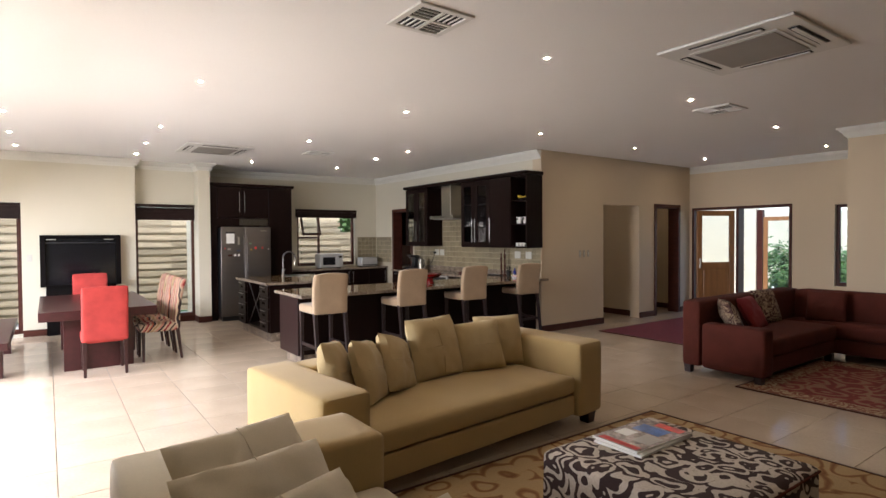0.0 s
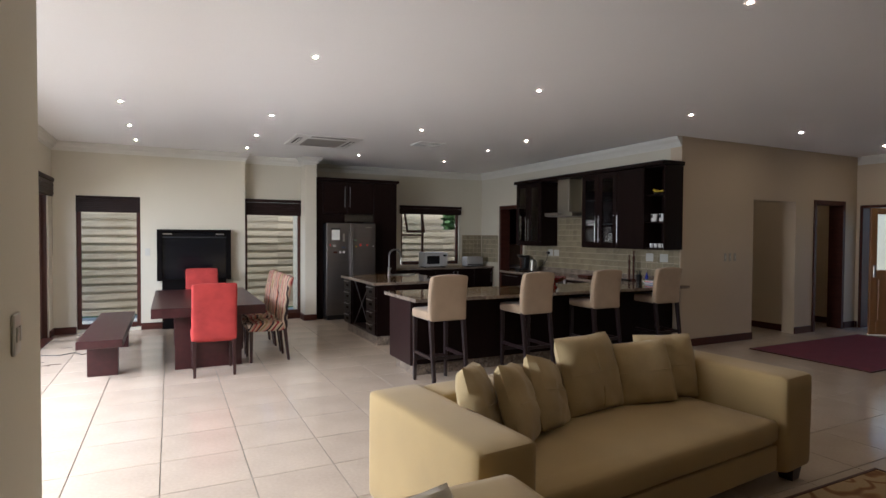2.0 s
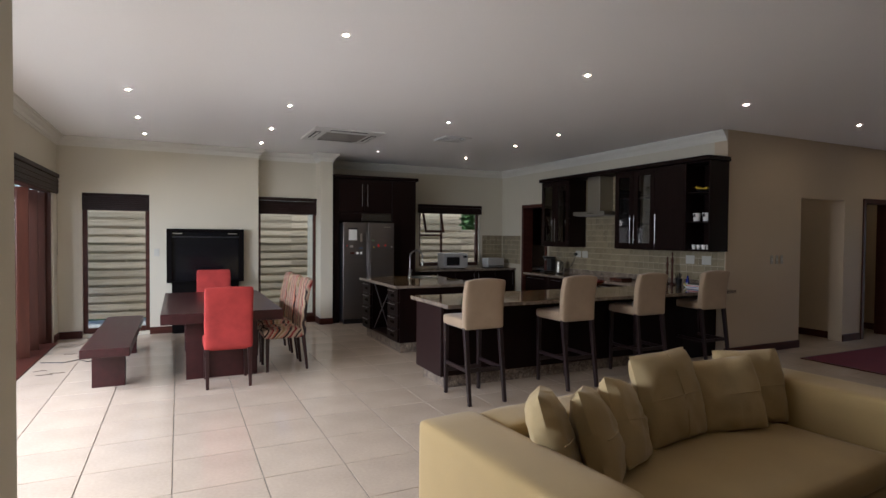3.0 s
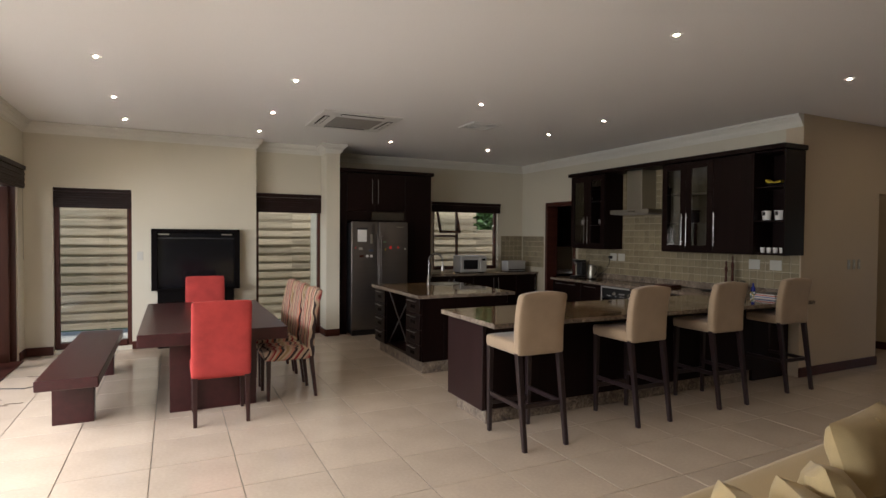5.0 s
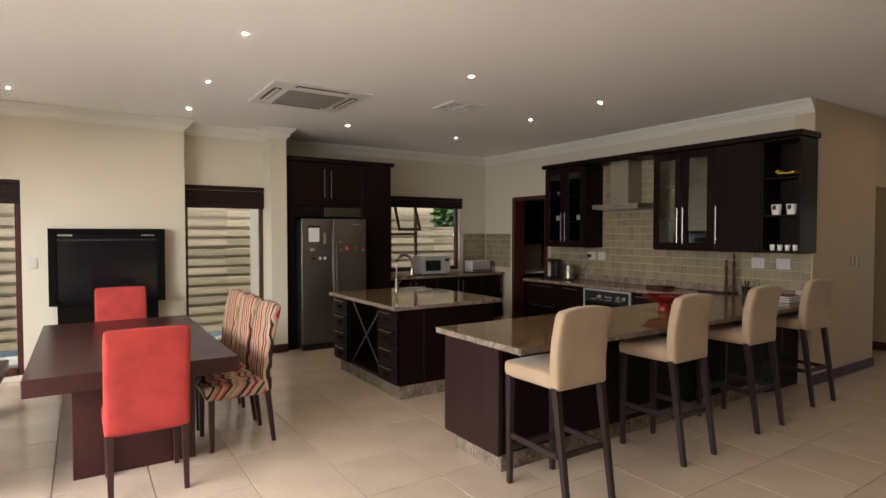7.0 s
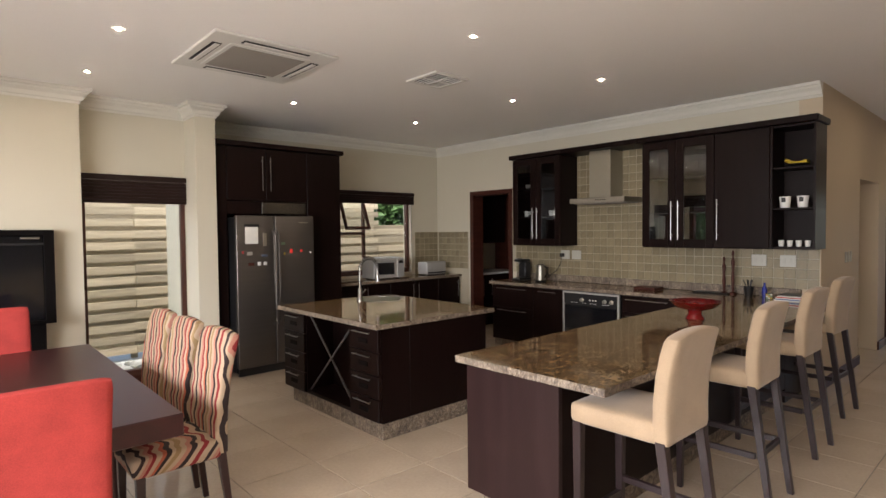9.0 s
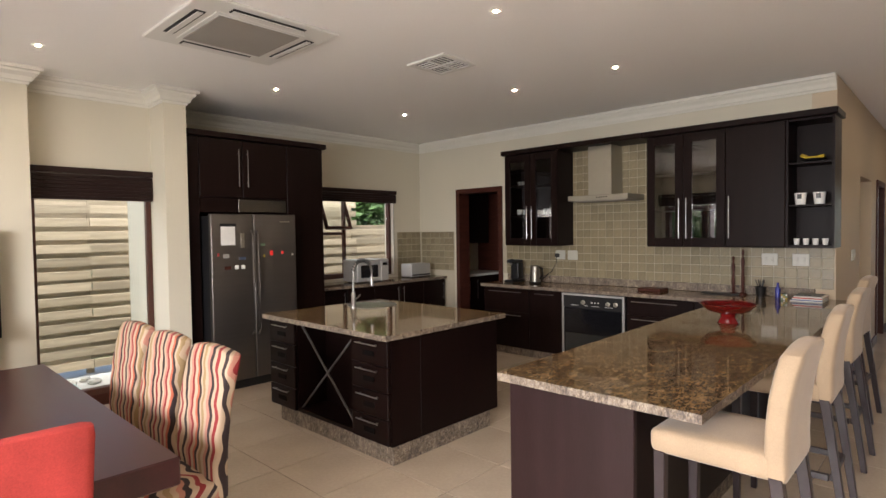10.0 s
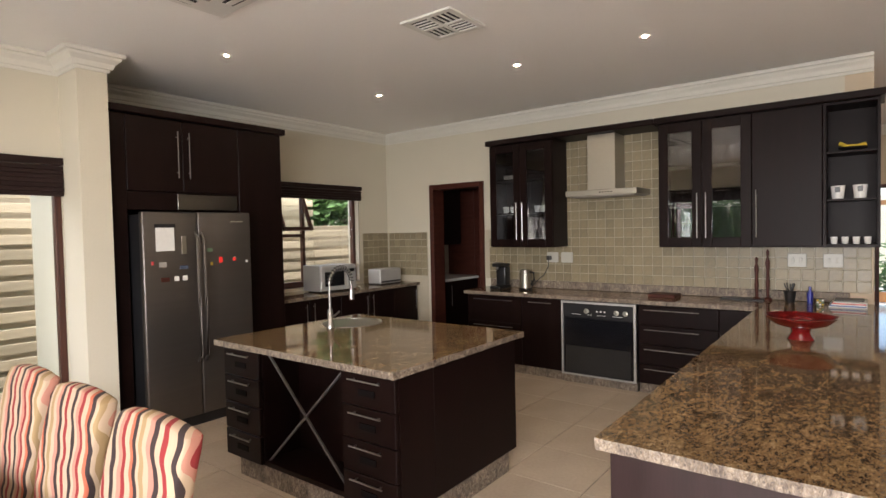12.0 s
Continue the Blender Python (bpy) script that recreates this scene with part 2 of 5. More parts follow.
# Pale sofa cover: bright light on the near sofa put into its colour.
M_SOFA_LIT = plain("brightly_lit_sofa_cover", (0.53, 0.475, 0.36), 0.55, vary=0.08, scale=5, grain=120, bump=0.06)
M_RED = plain("coral_suede", (0.36, 0.042, 0.036), 0.85, spec=0.25, vary=0.3, scale=6, grain=180, bump=0.08)
M_STOOL = plain("tan_suede", (0.35, 0.255, 0.165), 0.85, vary=0.2, scale=4, grain=200, bump=0.08, sheen=0.2)
M_LEG = plain("dark_leg", (0.020, 0.011, 0.012), 0.35, vary=0.3, bump=0.01)
M_CHAIRLEG = plain("red_brown_leg", (0.028, 0.009, 0.008), 0.35, vary=0.3, bump=0.01)
M_BROWN = plain("chestnut_chenille", (0.075, 0.018, 0.012), 0.95, spec=0.2, vary=0.25, scale=5, grain=200, bump=0.15)
M_STR_X = striped("striped_back", "X", "Z", 2.7)
M_STR_Y = striped("striped_seat", "Y", "X", 2.7)
M_OTTO = scrolls("damask", (0.035, 0.012, 0.012), (0.60, 0.53, 0.45), 9, 0.52)
M_FLORAL = scrolls("floral_cushion", (0.06, 0.018, 0.015), (0.38, 0.28, 0.18), 14, 0.5)
M_GOLDRUG = scrolls("gold_rug", (0.24, 0.10, 0.035), (0.50, 0.35, 0.17), 4.5, 0.35, mid=(0.38, 0.22, 0.085))
M_REDRUG = scrolls("red_rug", (0.17, 0.012, 0.014), (0.30, 0.17, 0.10), 5, 0.86, mid=(0.24, 0.02, 0.02))
M_RUGEDGE = scrolls("rug_border", (0.22, 0.06, 0.03), (0.42, 0.31, 0.19), 10, 0.45)
M_PLUMRUG = plain("plum_rug", (0.13, 0.014, 0.03), 0.95, vary=0.3, scale=6, grain=150, bump=0.2)
M_WHITE = plain("white_plastic", (0.74, 0.73, 0.69), 0.4, vary=0.04, bump=0.01)
M_PLATE = plain("switch_plate", (0.52, 0.51, 0.46), 0.4, vary=0.04, bump=0.01)
M_PORC = plain("white_porcelain", (0.80, 0.79, 0.76), 0.2, vary=0.03, bump=0)
# Near black that paints the shade inside vents, air slots and a door groove.
M_SLOT_SHADE = plain("slot_shade", (0.012, 0.011, 0.011), 0.7, vary=0.1)
M_GRILLE = plain("grille_grey", (0.33, 0.31, 0.28), 0.6, vary=0.1, grain=300, bump=0.2)
M_REDG = plain("red_lacquer", (0.15, 0.006, 0.006), 0.16, vary=0.15, bump=0, coat=0.5)
M_FENCE = plain("weathered_slat", (0.47, 0.385, 0.275), 0.85, vary=0.45, scale=3.5, grain=34, stretch=(0.5, 8, 8), bump=0.25, per_piece=0.35)
M_PLASTER = plain("outer_plaster", (0.72, 0.66, 0.50), 0.85, vary=0.06, bump=0.1)
M_PAVE = plain("pale_paving", (0.56, 0.54, 0.49), 0.85, vary=0.18, scale=3, grain=40, bump=0.2)
M_LAWN = plain("lawn_green", (0.07, 0.13, 0.03), 0.9, vary=0.4, scale=2, grain=80, bump=0.5)
M_LEAF = plain("leaf_green", (0.10, 0.19, 0.055), 0.5, vary=0.5, scale=4, grain=20, bump=0.0)
M_TRUNK = plain("bark", (0.10, 0.07, 0.05), 0.9, vary=0.3, bump=0.4)
M_AQUA = plain("aqua_cover", (0.38, 0.62, 0.62), 0.5, vary=0.08, bump=0.05)
M_GREENBOX = plain("green_box", (0.16, 0.26, 0.17), 0.5, vary=0.1)
M_GLASS = glass("pane_glass", (0.96, 0.98, 0.97))
M_CABGLASS = glass("cabinet_glass", (0.80, 0.82, 0.82), 0.13)
M_CRYSTAL = glass("crystal", (0.93, 0.94, 0.94), 0.10)
M_LAMP = glow("lamp_lens", (1.0, 0.79, 0.52), 760.0)
M_LED = glow("red_led", (1.0, 0.04, 0.03), 0.2)
M_PAPER = plain("paper", (0.72, 0.71, 0.68), 0.7, vary=0.05, scale=20, bump=0.01)
M_BLUE = plain("blue_print", (0.06, 0.13, 0.33), 0.35, vary=0.6, scale=14, bump=0)
M_PRINTRED = plain("red_print", (0.50, 0.05, 0.05), 0.35, vary=0.5, scale=16, bump=0)
M_YELLOW = plain("yellow_skin", (0.50, 0.36, 0.03), 0.5, vary=0.25, scale=12)
M_SLATE = plain("slate_blue", (0.07, 0.09, 0.14), 0.4, vary=0.4, scale=20, bump=0)
M_COBALT = plain("cobalt", (0.02, 0.03, 0.25), 0.25, vary=0.1)

# ---- building helpers ----


def box(bm, x0, x1, y0, y1, z0, z1, bev=0.0, seg=1):
    r = bmesh.ops.create_cube(bm, size=1, matrix=Matrix.Translation(((x0 + x1) / 2, (y0 + y1) / 2, (z0 + z1) / 2)) @ Matrix.Diagonal((abs(x1 - x0), abs(y1 - y0), abs(z1 - z0), 1)))
    if bev:
        edges = {e for v in r["verts"] for e in v.link_edges}
        bmesh.ops.bevel(bm, geom=list(edges), offset=bev, segments=seg, affect='EDGES', profile=0.5)
    return r["verts"]


def boxed(x0, x1, y0, y1, z0, z1, bev=0.0, seg=1):
    bm = bmesh.new()
    box(bm, x0, x1, y0, y1, z0, z1, bev, seg)
    return bm


def lathe(profile, steps=20, x=0, y=0, z=0):
    """A turned solid from (radius, height) pairs."""
    bm = bmesh.new()
    rings = []
    for r, h in profile:
        rings.append([bm.verts.new((x + r * math.cos(2 * math.pi * i / steps), y + r * math.sin(2 * math.pi * i / steps), z + h)) for i in range(steps)])
    for a, b in zip(rings, rings[1:]):
        for i in range(steps):
            j = (i + 1) % steps
            bm.faces.new((a[i], a[j], b[j], b[i]))
    bm.faces.new(rings[0][::-1])
    bm.faces.new(rings[-1])
    return bm


def bar(bm, a, b, r, steps=8):
    """A round rod from a to b."""
    a, b = Vector(a), Vector(b)
    d = b - a
    q = d.to_track_quat('Z', 'Y').to_matrix().to_4x4()
    bmesh.ops.create_cone(bm, cap_ends=True, segments=steps, radius1=r, radius2=r, depth=d.length, matrix=Matrix.Translation((a + b) / 2) @ q)


def tube(points, r, steps=8):
    bm = bmesh.new()
    rings = []
    pts = [Vector(p) for p in points]
    for i, p in enumerate(pts):
        d = (pts[min(i + 1, len(pts) - 1)] - pts[max(i - 1, 0)]).normalized()
        q = d.to_track_quat('Z', 'Y').to_matrix()
        rings.append([bm.verts.new(p + q @ Vector((r * math.cos(2 * math.pi * k / steps), r * math.sin(2 * math.pi * k / steps), 0))) for k in range(steps)])
    for a, b in zip(rings, rings[1:]):
        for k in range(steps):
            j = (k + 1) % steps
            bm.faces.new((a[k], a[j], b[j], b[k]))
    bm.faces.new(rings[0][::-1])
    bm.faces.new(rings[-1])
    return bm


def mesh_of(name, bm, mat, smooth=False):
    bmesh.ops.recalc_face_normals(bm, faces=bm.faces[:])
    me = bpy.data.meshes.new(name)
    bm.to_mesh(me)
    bm.free()
    me.materials.append(mat)
    if smooth:
        me.shade_smooth()
        me.set_sharp_from_angle(angle=radians(40))
    return me


def part(name, bm, mat, parent=None, label="", smooth=False):
    ob = new(name, mesh_of(name, bm, mat, smooth))
    if parent:
        ob.parent = parent
    if label:
        tagged(ob, label)
    return ob


def thing(name, label, category, m=None, group=""):
    ob = new(name)
    ob.empty_display_size = 0.1
    ob.matrix_basis = m or Matrix()
    return tagged(ob, label, category, group)


def structure(name, bm, mat, label="", category="", smooth=False):
    ob = part(name, bm, mat, None, label, smooth)
    return tagged(ob, label, category, kind="structure")


def wall_along(name, axis, c0, c1, a0, a1, z0, z1, holes, mat=None, label="beige painted plaster wall"):
    """A wall c0..c1 thick, from a0 to a1 along the axis, with holes (a, a, z, z)."""
    bm = bmesh.new()
    cuts = sorted({a0, a1, *[h[0] for h in holes], *[h[1] for h in holes]})

    def put(p, q, lo, hi):
        if hi - lo > 1e-4:
            if axis == "x":
                box(bm, p, q, c0, c1, lo, hi)
            else:
                box(bm, c0, c1, p, q, lo, hi)
    for p, q in zip(cuts, cuts[1:]):
        inside = [h for h in holes if h[0] <= p + 1e-6 and h[1] >= q - 1e-6]
        if inside:
            put(p, q, z0, inside[0][2])
            put(p, q, inside[0][3], z1)
        else:
            put(p, q, z0, z1)
    return structure(name, bm, mat or M_WALL, label, "wall")

# ---- the large structure ----
H = 3.03
structure("floor", boxed(-1.75, 11.3, -3.2, 12.3, -0.2, -0.006), M_GROUT, "beige ceramic tiled floor with grey grout joints", "floor")
structure("ceiling", boxed(-1.75, 11.3, -3.2, 12.3, H, H + 0.2), M_CEIL, "smooth white painted ceiling", "ceiling")
wall_along("wall_patio", "y", -1.75, -1.55, 3.23, 12.3, 0, H, [(3.5, 11.0, 0, 2.25)])
wall_along("wall_stub", "x", 3.08, 3.23, -1.75, -0.31, 0, H, [])
wall_along("wall_side", "y", -0.46, -0.31, -3.2, 3.08, 0, H, [])
wall_along("wall_back", "x", -3.2, -3.0, -0.31, 11.3, 0, H, [])
wall_along("wall_dining", "x", 11.3, 11.55, -1.55, 1.30, 0, H, [(-1.24, -0.34, 0.05, 2.20)])
wall_along("wall_dining_recess", "x", 11.55, 11.75, 1.30, 2.34, 0, H, [(1.32, 2.335, 0.10, 2.24)])
structure("wall_pier", boxed(2.34, 2.55, 11.18, 12.3, 0, H), M_WALL, "beige painted plaster pier beside the fridge", "wall")
wall_along("wall_kitchen", "x", 12.1, 12.3, 2.55, 8.6, 0, H, [(4.62, 6.06, 0.95, 2.24)])
wall_along("wall_hood", "y", 6.65, 6.85, 6.66, 12.1, 0, H, [(10.42, 11.28, 0, 2.22)])
wall_along("wall_arch", "x", 6.46, 6.66, 6.65, 11.1, 0, H, [(8.25, 9.33, 0, 2.18), (9.83, 10.72, 0, 2.20)], M_WALL_SHADED, "beige plaster wall, shade and warm lamplight put in its colour")
wall_along("wall_entry", "y", 11.1, 11.3, -3.0, 6.66, 0, H, [(4.47, 6.40, 0, 2.16), (2.9, 3.8, 0.7, 2.12)], M_WALL_SHADED, "beige plaster wall, shade and warm lamplight put in its colour")
wall_along("wall_lounge", "y", 8.75, 8.95, -3.0, 2.85, 0, H, [], M_WALL_SHADED, "beige plaster wall, shade and warm lamplight put in its colour")
wall_along("wall_hall_end", "x", 9.6, 9.8, 6.85, 11.3, 0, H, [], M_WALL_SHADED, "beige plaster wall, shade and warm lamplight put in its colour")
wall_along("wall_hall_side", "y", 9.45, 9.6, 6.66, 9.6, 0, H, [], M_WALL_SHADED, "beige plaster wall, shade and warm lamplight put in its colour")
wall_along("wall_far_room", "y", 11.1, 11.3, 6.66, 9.6, 0, H, [], M_WALL_SHADED, "beige plaster wall, shade and warm lamplight put in its colour")
wall_along("wall_scullery", "y", 8.4, 8.6, 9.8, 12.1, 0, H, [])


def cornice(name, p, q, n, m0=0, m1=0):
    """A stepped cove along the ceiling from p to q, growing out along n; m0, m1: mitre at the ends (+1 outside corner, -1 inside)."""
    prof = [(0, -0.14), (0.012, -0.14), (0.018, -0.118), (0.032, -0.115), (0.045, -0.078), (0.075, -0.05), (0.08, -0.032), (0.10, -0.028), (0.105, 0), (0, 0)]
    bm = bmesh.new()
    p, q, n = Vector((*p, H - 0.003)), Vector((*q, H - 0.003)), Vector((*n, 0))
    d = (q - p).normalized()
    a = [bm.verts.new(p + n * u + Vector((0, 0, v)) - d * u * m0) for u, v in prof]
    b = [bm.verts.new(q + n * u + Vector((0, 0, v)) + d * u * m1) for u, v in prof]
    for i in range(len(prof)):
        j = (i + 1) % len(prof)
        bm.faces.new((a[i], a[j], b[j], b[i]))
    bm.faces.new(a)
    bm.faces.new(b[::-1])
    return structure(name, bm, M_CORN, "white moulded plaster cornice", "cornice")


for i, (p, q, n, m0, m1) in enumerate([
        ((-1.55, 3.23), (-1.55, 11.3), (1, 0), -1, -1), ((-1.55, 11.3), (1.30, 11.3), (0, -1), -1, 1), ((1.30, 11.3), (1.30, 11.55), (1, 0), 1, -1),
        ((1.30, 11.55), (2.34, 11.55), (0, -1), -1, -1), ((2.34, 11.55), (2.34, 11.18), (-1, 0), -1, 1), ((2.34, 11.18), (2.55, 11.18), (0, -1), 1, 1),
        ((2.55, 11.18), (2.55, 12.1), (1, 0), 1, -1), ((2.55, 12.1), (6.65, 12.1), (0, -1), -1, -1), ((6.65, 12.1), (6.65, 6.46), (-1, 0), -1, 0),
        ((11.1, 6.46), (11.1, -3.0), (-1, 0), -1, -1), ((8.75, 2.85), (8.75, -3.0), (-1, 0), 1, -1),
        ((8.95, 2.85), (8.75, 2.85), (0, 1), 1, 1)]):
    cornice("cornice_%d" % (i + 1), p, q, n, m0, m1)


def skirting(name, x0, x1, y0, y1):
    bm = bmesh.new()
    box(bm, x0, x1, y0, y1, 0, 0.11, 0.005)
    return structure(name, bm, M_SKIRT, "dark varnished wooden skirting board", "skirting")


for i, r in enumerate([(-0.34, 1.30, 11.28, 11.3), (-1.55, -1.24, 11.28, 11.3), (-1.55, -1.53, 11.0, 11.28), (1.32, 2.34, 11.53, 11.55), (2.315, 2.34, 11.18, 11.53),
                       (2.32, 2.55, 11.155, 11.18), (6.64, 8.25, 6.438, 6.46), (9.33, 9.8, 6.438, 6.46), (10.75, 11.08, 6.438, 6.46), (11.08, 11.1, 6.41, 6.437), (11.08, 11.1, -3, 4.4),
                       (8.73, 8.75, -3, 2.85), (-0.31, -0.29, -3, 3.0), (9.43, 9.45, 6.67, 9.6), (8.6, 9.4, 9.58, 9.6), (11.08, 11.1, 6.67, 9.6)]):
    skirting("baseboard_%d" % (i + 1), *r)


def framed_window(name, axis, c, a0, a1, z0, z1, w, depth, mat, bars=(), transom=None, casement=False, label="dark hardwood window frame"):
    """A frame in an opening, in the plane c of the other axis. bars: mullions along it."""
    t = tagged(thing(name, label, "window"), kind="structure")

    def b(p, q, lo, hi, d0=0.0, d1=None):
        d1 = depth if d1 is None else d1
        bm = bmesh.new()
        if axis == "x":
            box(bm, p, q, c + d0, c + d1, lo, hi, 0.004)
        else:
            box(bm, c + d0, c + d1, p, q, lo, hi, 0.004)
        return bm
    part("window_frame", b(a0, a0 + w, z0, z1), mat, t)
    part("window_frame", b(a1 - w, a1, z0, z1), mat, t)
    part("window_frame", b(a0 + w, a1 - w, z1 - w, z1), mat, t)
    part("window_sill", b(a0 + w, a1 - w, z0, z0 + w * 1.3, -0.03), mat, t)
    edges = [a0 + w]
    for x in bars:
        part("mullion", b(x - w * 0.35, x + w * 0.35, z0 + w, z1 - w), mat, t)
        edges += [x - w * 0.35, x + w * 0.35]
    edges.append(a1 - w)
    for p, q in zip(edges[::2], edges[1::2]):
        pane = part("pane", b(p, q, z0 + w, z1 - w, depth * 0.45, depth * 0.45 + 0.006), M_GLASS, t, "clear glass pane")
        pane.visible_shadow = False
    if transom:
        part("transom", b(edges[0], edges[1], transom - 0.02, transom + 0.02), mat, t)
    return t


def blind(name, axis, c, a0, a1, z0, z1, side):
    """A gathered wooden venetian blind under a pelmet."""
    t = tagged(thing(name, "dark wooden venetian blind drawn up under its pelmet", "blind"))
    rows = [("pelmet", z1 - 0.055, z1, 0.055)]
    n = max(3, int((z1 - 0.06 - z0) / 0.03))
    for k in range(n):
        z = z0 + (z1 - 0.06 - z0) * k / n
        rows.append(("slat", z, z + (z1 - 0.06 - z0) / n * 0.93, 0.04 + 0.006 * (k % 2)))
    rows.append(("backing", z0 + 0.004, z1 - 0.062, 0.028))
    for nm, lo, hi, d in rows:
        bm = bmesh.new()
        s0, s1 = sorted((c, c + side * d))
        if axis == "x":
            box(bm, a0, a1, s0, s1, lo, hi, 0.003)
        else:
            box(bm, s0, s1, a0, a1, lo, hi, 0.003)
        part(nm, bm, M_BLIND, t)
    bm = bmesh.new()
    e = a1 - 0.05
    if axis == "x":
        bar(bm, (e, c + side * 0.03, z0), (e, c + side * 0.03, z0 - 0.9), 0.002, 5)
    else:
        bar(bm, (c + side * 0.03, e, z0), (c + side * 0.03, e, z0 - 0.9), 0.002, 5)
    part("cord", bm, M_LEG, t)
    return t


framed_window("window_1", "x", 11.38, -1.24, -0.34, 0.05, 2.20, 0.06, 0.06, M_SKIRT)
framed_window("window_2", "x", 11.565, 1.32, 2.335, 0.10, 2.24, 0.05, 0.06, M_TEAK)
framed_window("window_3", "x", 12.16, 4.62, 6.06, 0.95, 2.24, 0.055, 0.06, M_TEAK, bars=(5.17,), transom=1.60)
framed_window("window_4", "y", 11.18, 2.9, 3.8, 0.7, 2.12, 0.05, 0.06, M_SKIRT, bars=(3.35,))
blind("blind", "x", 11.375, -1.25, -0.33, 1.94, 2.215, -1)
blind("blind", "x", 11.545, 1.325, 2.335, 1.95, 2.245, -1)
blind("blind", "x", 12.095, 4.58, 6.09, 2.06, 2.25, -1)
blind("blind", "y", -1.545, 7.6, 11.15, 2.16, 2.44, 1)
# tilted-open top sash in the kitchen window
sash = thing("top_hung_window", "small hardwood sash tilted open in the kitchen window", "window", pose(4.9, 12.13, 2.18, -22))
for a in ((-0.22, 0.22, -0.02, 0.02, -0.04, 0.0), (-0.22, 0.22, -0.02, 0.02, -0.56, -0.52), (-0.22, -0.18, -0.02, 0.02, -0.52, -0.04), (0.18, 0.22, -0.02, 0.02, -0.52, -0.04)):
    part("rail", boxed(*a, 0.004), M_TEAK, sash)
part("pane", boxed(-0.18, 0.18, -0.003, 0.003, -0.52, -0.04), M_GLASS, sash).visible_shadow = False


def door_leaf(name, label, m, w, h, mat, glazed=True, panel=0.0, stile=0.10, handled=True):
    """Origin at the hinge on the floor, leaf along +x."""
    t = thing(name, label, "door", m)
    part("stile", boxed(0, stile, -0.022, 0.022, 0.01, h, 0.004), mat, t)
    part("stile", boxed(w - stile, w, -0.022, 0.022, 0.01, h, 0.004), mat, t)
    part("rail", boxed(stile, w - stile, -0.022, 0.022, h - stile, h, 0.004), mat, t)
    part("rail", boxed(stile, w - stile, -0.022, 0.022, 0.01, 0.22, 0.004), mat, t)
    lo = 0.22
    if panel:
        part("rail", boxed(stile, w - stile, -0.022, 0.022, panel, panel + 0.12, 0.004), mat, t)
        part("panel", boxed(stile + 0.03, w - stile - 0.03, -0.018, 0.018, 0.25, panel - 0.03, 0.012), mat, t)
        part("panel_back", boxed(stile, w - stile, -0.008, 0.008, 0.22, panel), mat, t)
        lo = panel + 0.12
    if glazed:
        part("pane", boxed(stile, w - stile, -0.003, 0.003, lo, h - stile), M_GLASS, t, "clear glass pane").visible_shadow = False
    if handled:
        part("handle", boxed(w - 0.07, w - 0.035, -0.045, 0.045, 0.95, 1.15, 0.008), M_STEEL, t, "steel lever handle plate")
    return t


for x, y, a in ((-1.63, 10.95, 190), (-2.43, 10.76, -14), (-1.63, 10.50, 192), (-2.43, 10.28, -16), (-1.63, 9.98, 204)):
    door_leaf("folding_door", "red hardwood glazed folding door leaf, folded back", pose(x, y, 0, 0, 0, a), 0.80, 2.16, M_TEAK, stile=0.13, handled=False)
structure("door_frame_1", boxed(-1.70, -1.57, 10.98, 11.0, 0, 2.25), M_TEAK, "red hardwood patio door jamb", "door frame")
structure("door_head_1", boxed(-1.70, -1.58, 3.5, 10.98, 2.17, 2.25), M_TEAK, "red hardwood patio door head", "door frame")
structure("door_track", boxed(-1.75, -1.50, 3.5, 11.0, -0.004, 0.012, 0.004), M_SKIRT, "dark timber threshold track of the patio doors", "threshold")


def door_frame(name, axis, c0, c1, a0, a1, h, mat, w=0.07):
    bm = bmesh.new()
    for p, q, lo, hi in ((a0 - w, a0, 0, h + w), (a1, a1 + w, 0, h + w), (a0, a1, h, h + w)):
        if axis == "x":
            box(bm, p, q, c0, c1, lo, hi, 0.004)
        else:
            box(bm, c0, c1, p, q, lo, hi, 0.004)
    return structure(name, bm, mat, "dark hardwood door frame", "door frame")


door_frame("door_frame_2", "y", 6.63, 6.87, 10.47, 11.22, 2.18, M_SKIRT)
door_frame("door_frame_3", "x", 6.44, 6.68, 9.89, 10.66, 2.16, M_SKIRT)
door_frame("door_frame_4", "y", 11.08, 11.32, 4.52, 6.345, 2.12, M_SKIRT, 0.05)
door_leaf("entrance_door", "honey hardwood stable door with glazed upper half, standing open", pose(11.05, 5.50, 0, 0, 0, 151), 0.78, 2.08, M_OAK, panel=0.95)
door_leaf("inner_door", "dark hardwood door standing open into the room", pose(9.91, 6.72, 0, 0, 0, 100), 0.74, 2.12, M_SKIRT, glazed=False, panel=1.0)

structure("door_post", boxed(11.09, 11.31, 5.43, 5.48, 0, 2.12), M_SKIRT, "slim dark hardwood post in the entrance", "door frame")

# ---- outside ----
structure("ground", boxed(-600, 600, -600, 600, -0.5, -0.21), M_LAWN, "mown green lawn round the house", "lawn")
structure("patio", boxed(-6.0, -1.75, 1.0, 12.0, -0.21, -0.06), M_PAVE, "pale paved patio outside the folding doors", "paving")
structure("side_path", boxed(-1.74, 8.6, 11.76, 13.7, -0.21, -0.07), M_PAVE, "bright pale paving between house and fence", "paving")
structure("entry_court", boxed(11.3, 19.0, 1.0, 10.0, -0.21, -0.05), M_PAVE, "pale paved entrance court", "paving")
court = structure("court_wall", boxed(15.0, 15.2, 6.9, 10.0, -0.06, 2.9), M_PLASTER, "cream rendered courtyard wall", "wall")
structure("court_end_wall", boxed(11.3, 15.0, 9.8, 10.0, -0.06, 2.9), M_PLASTER, "cream rendered wall closing the court", "wall")
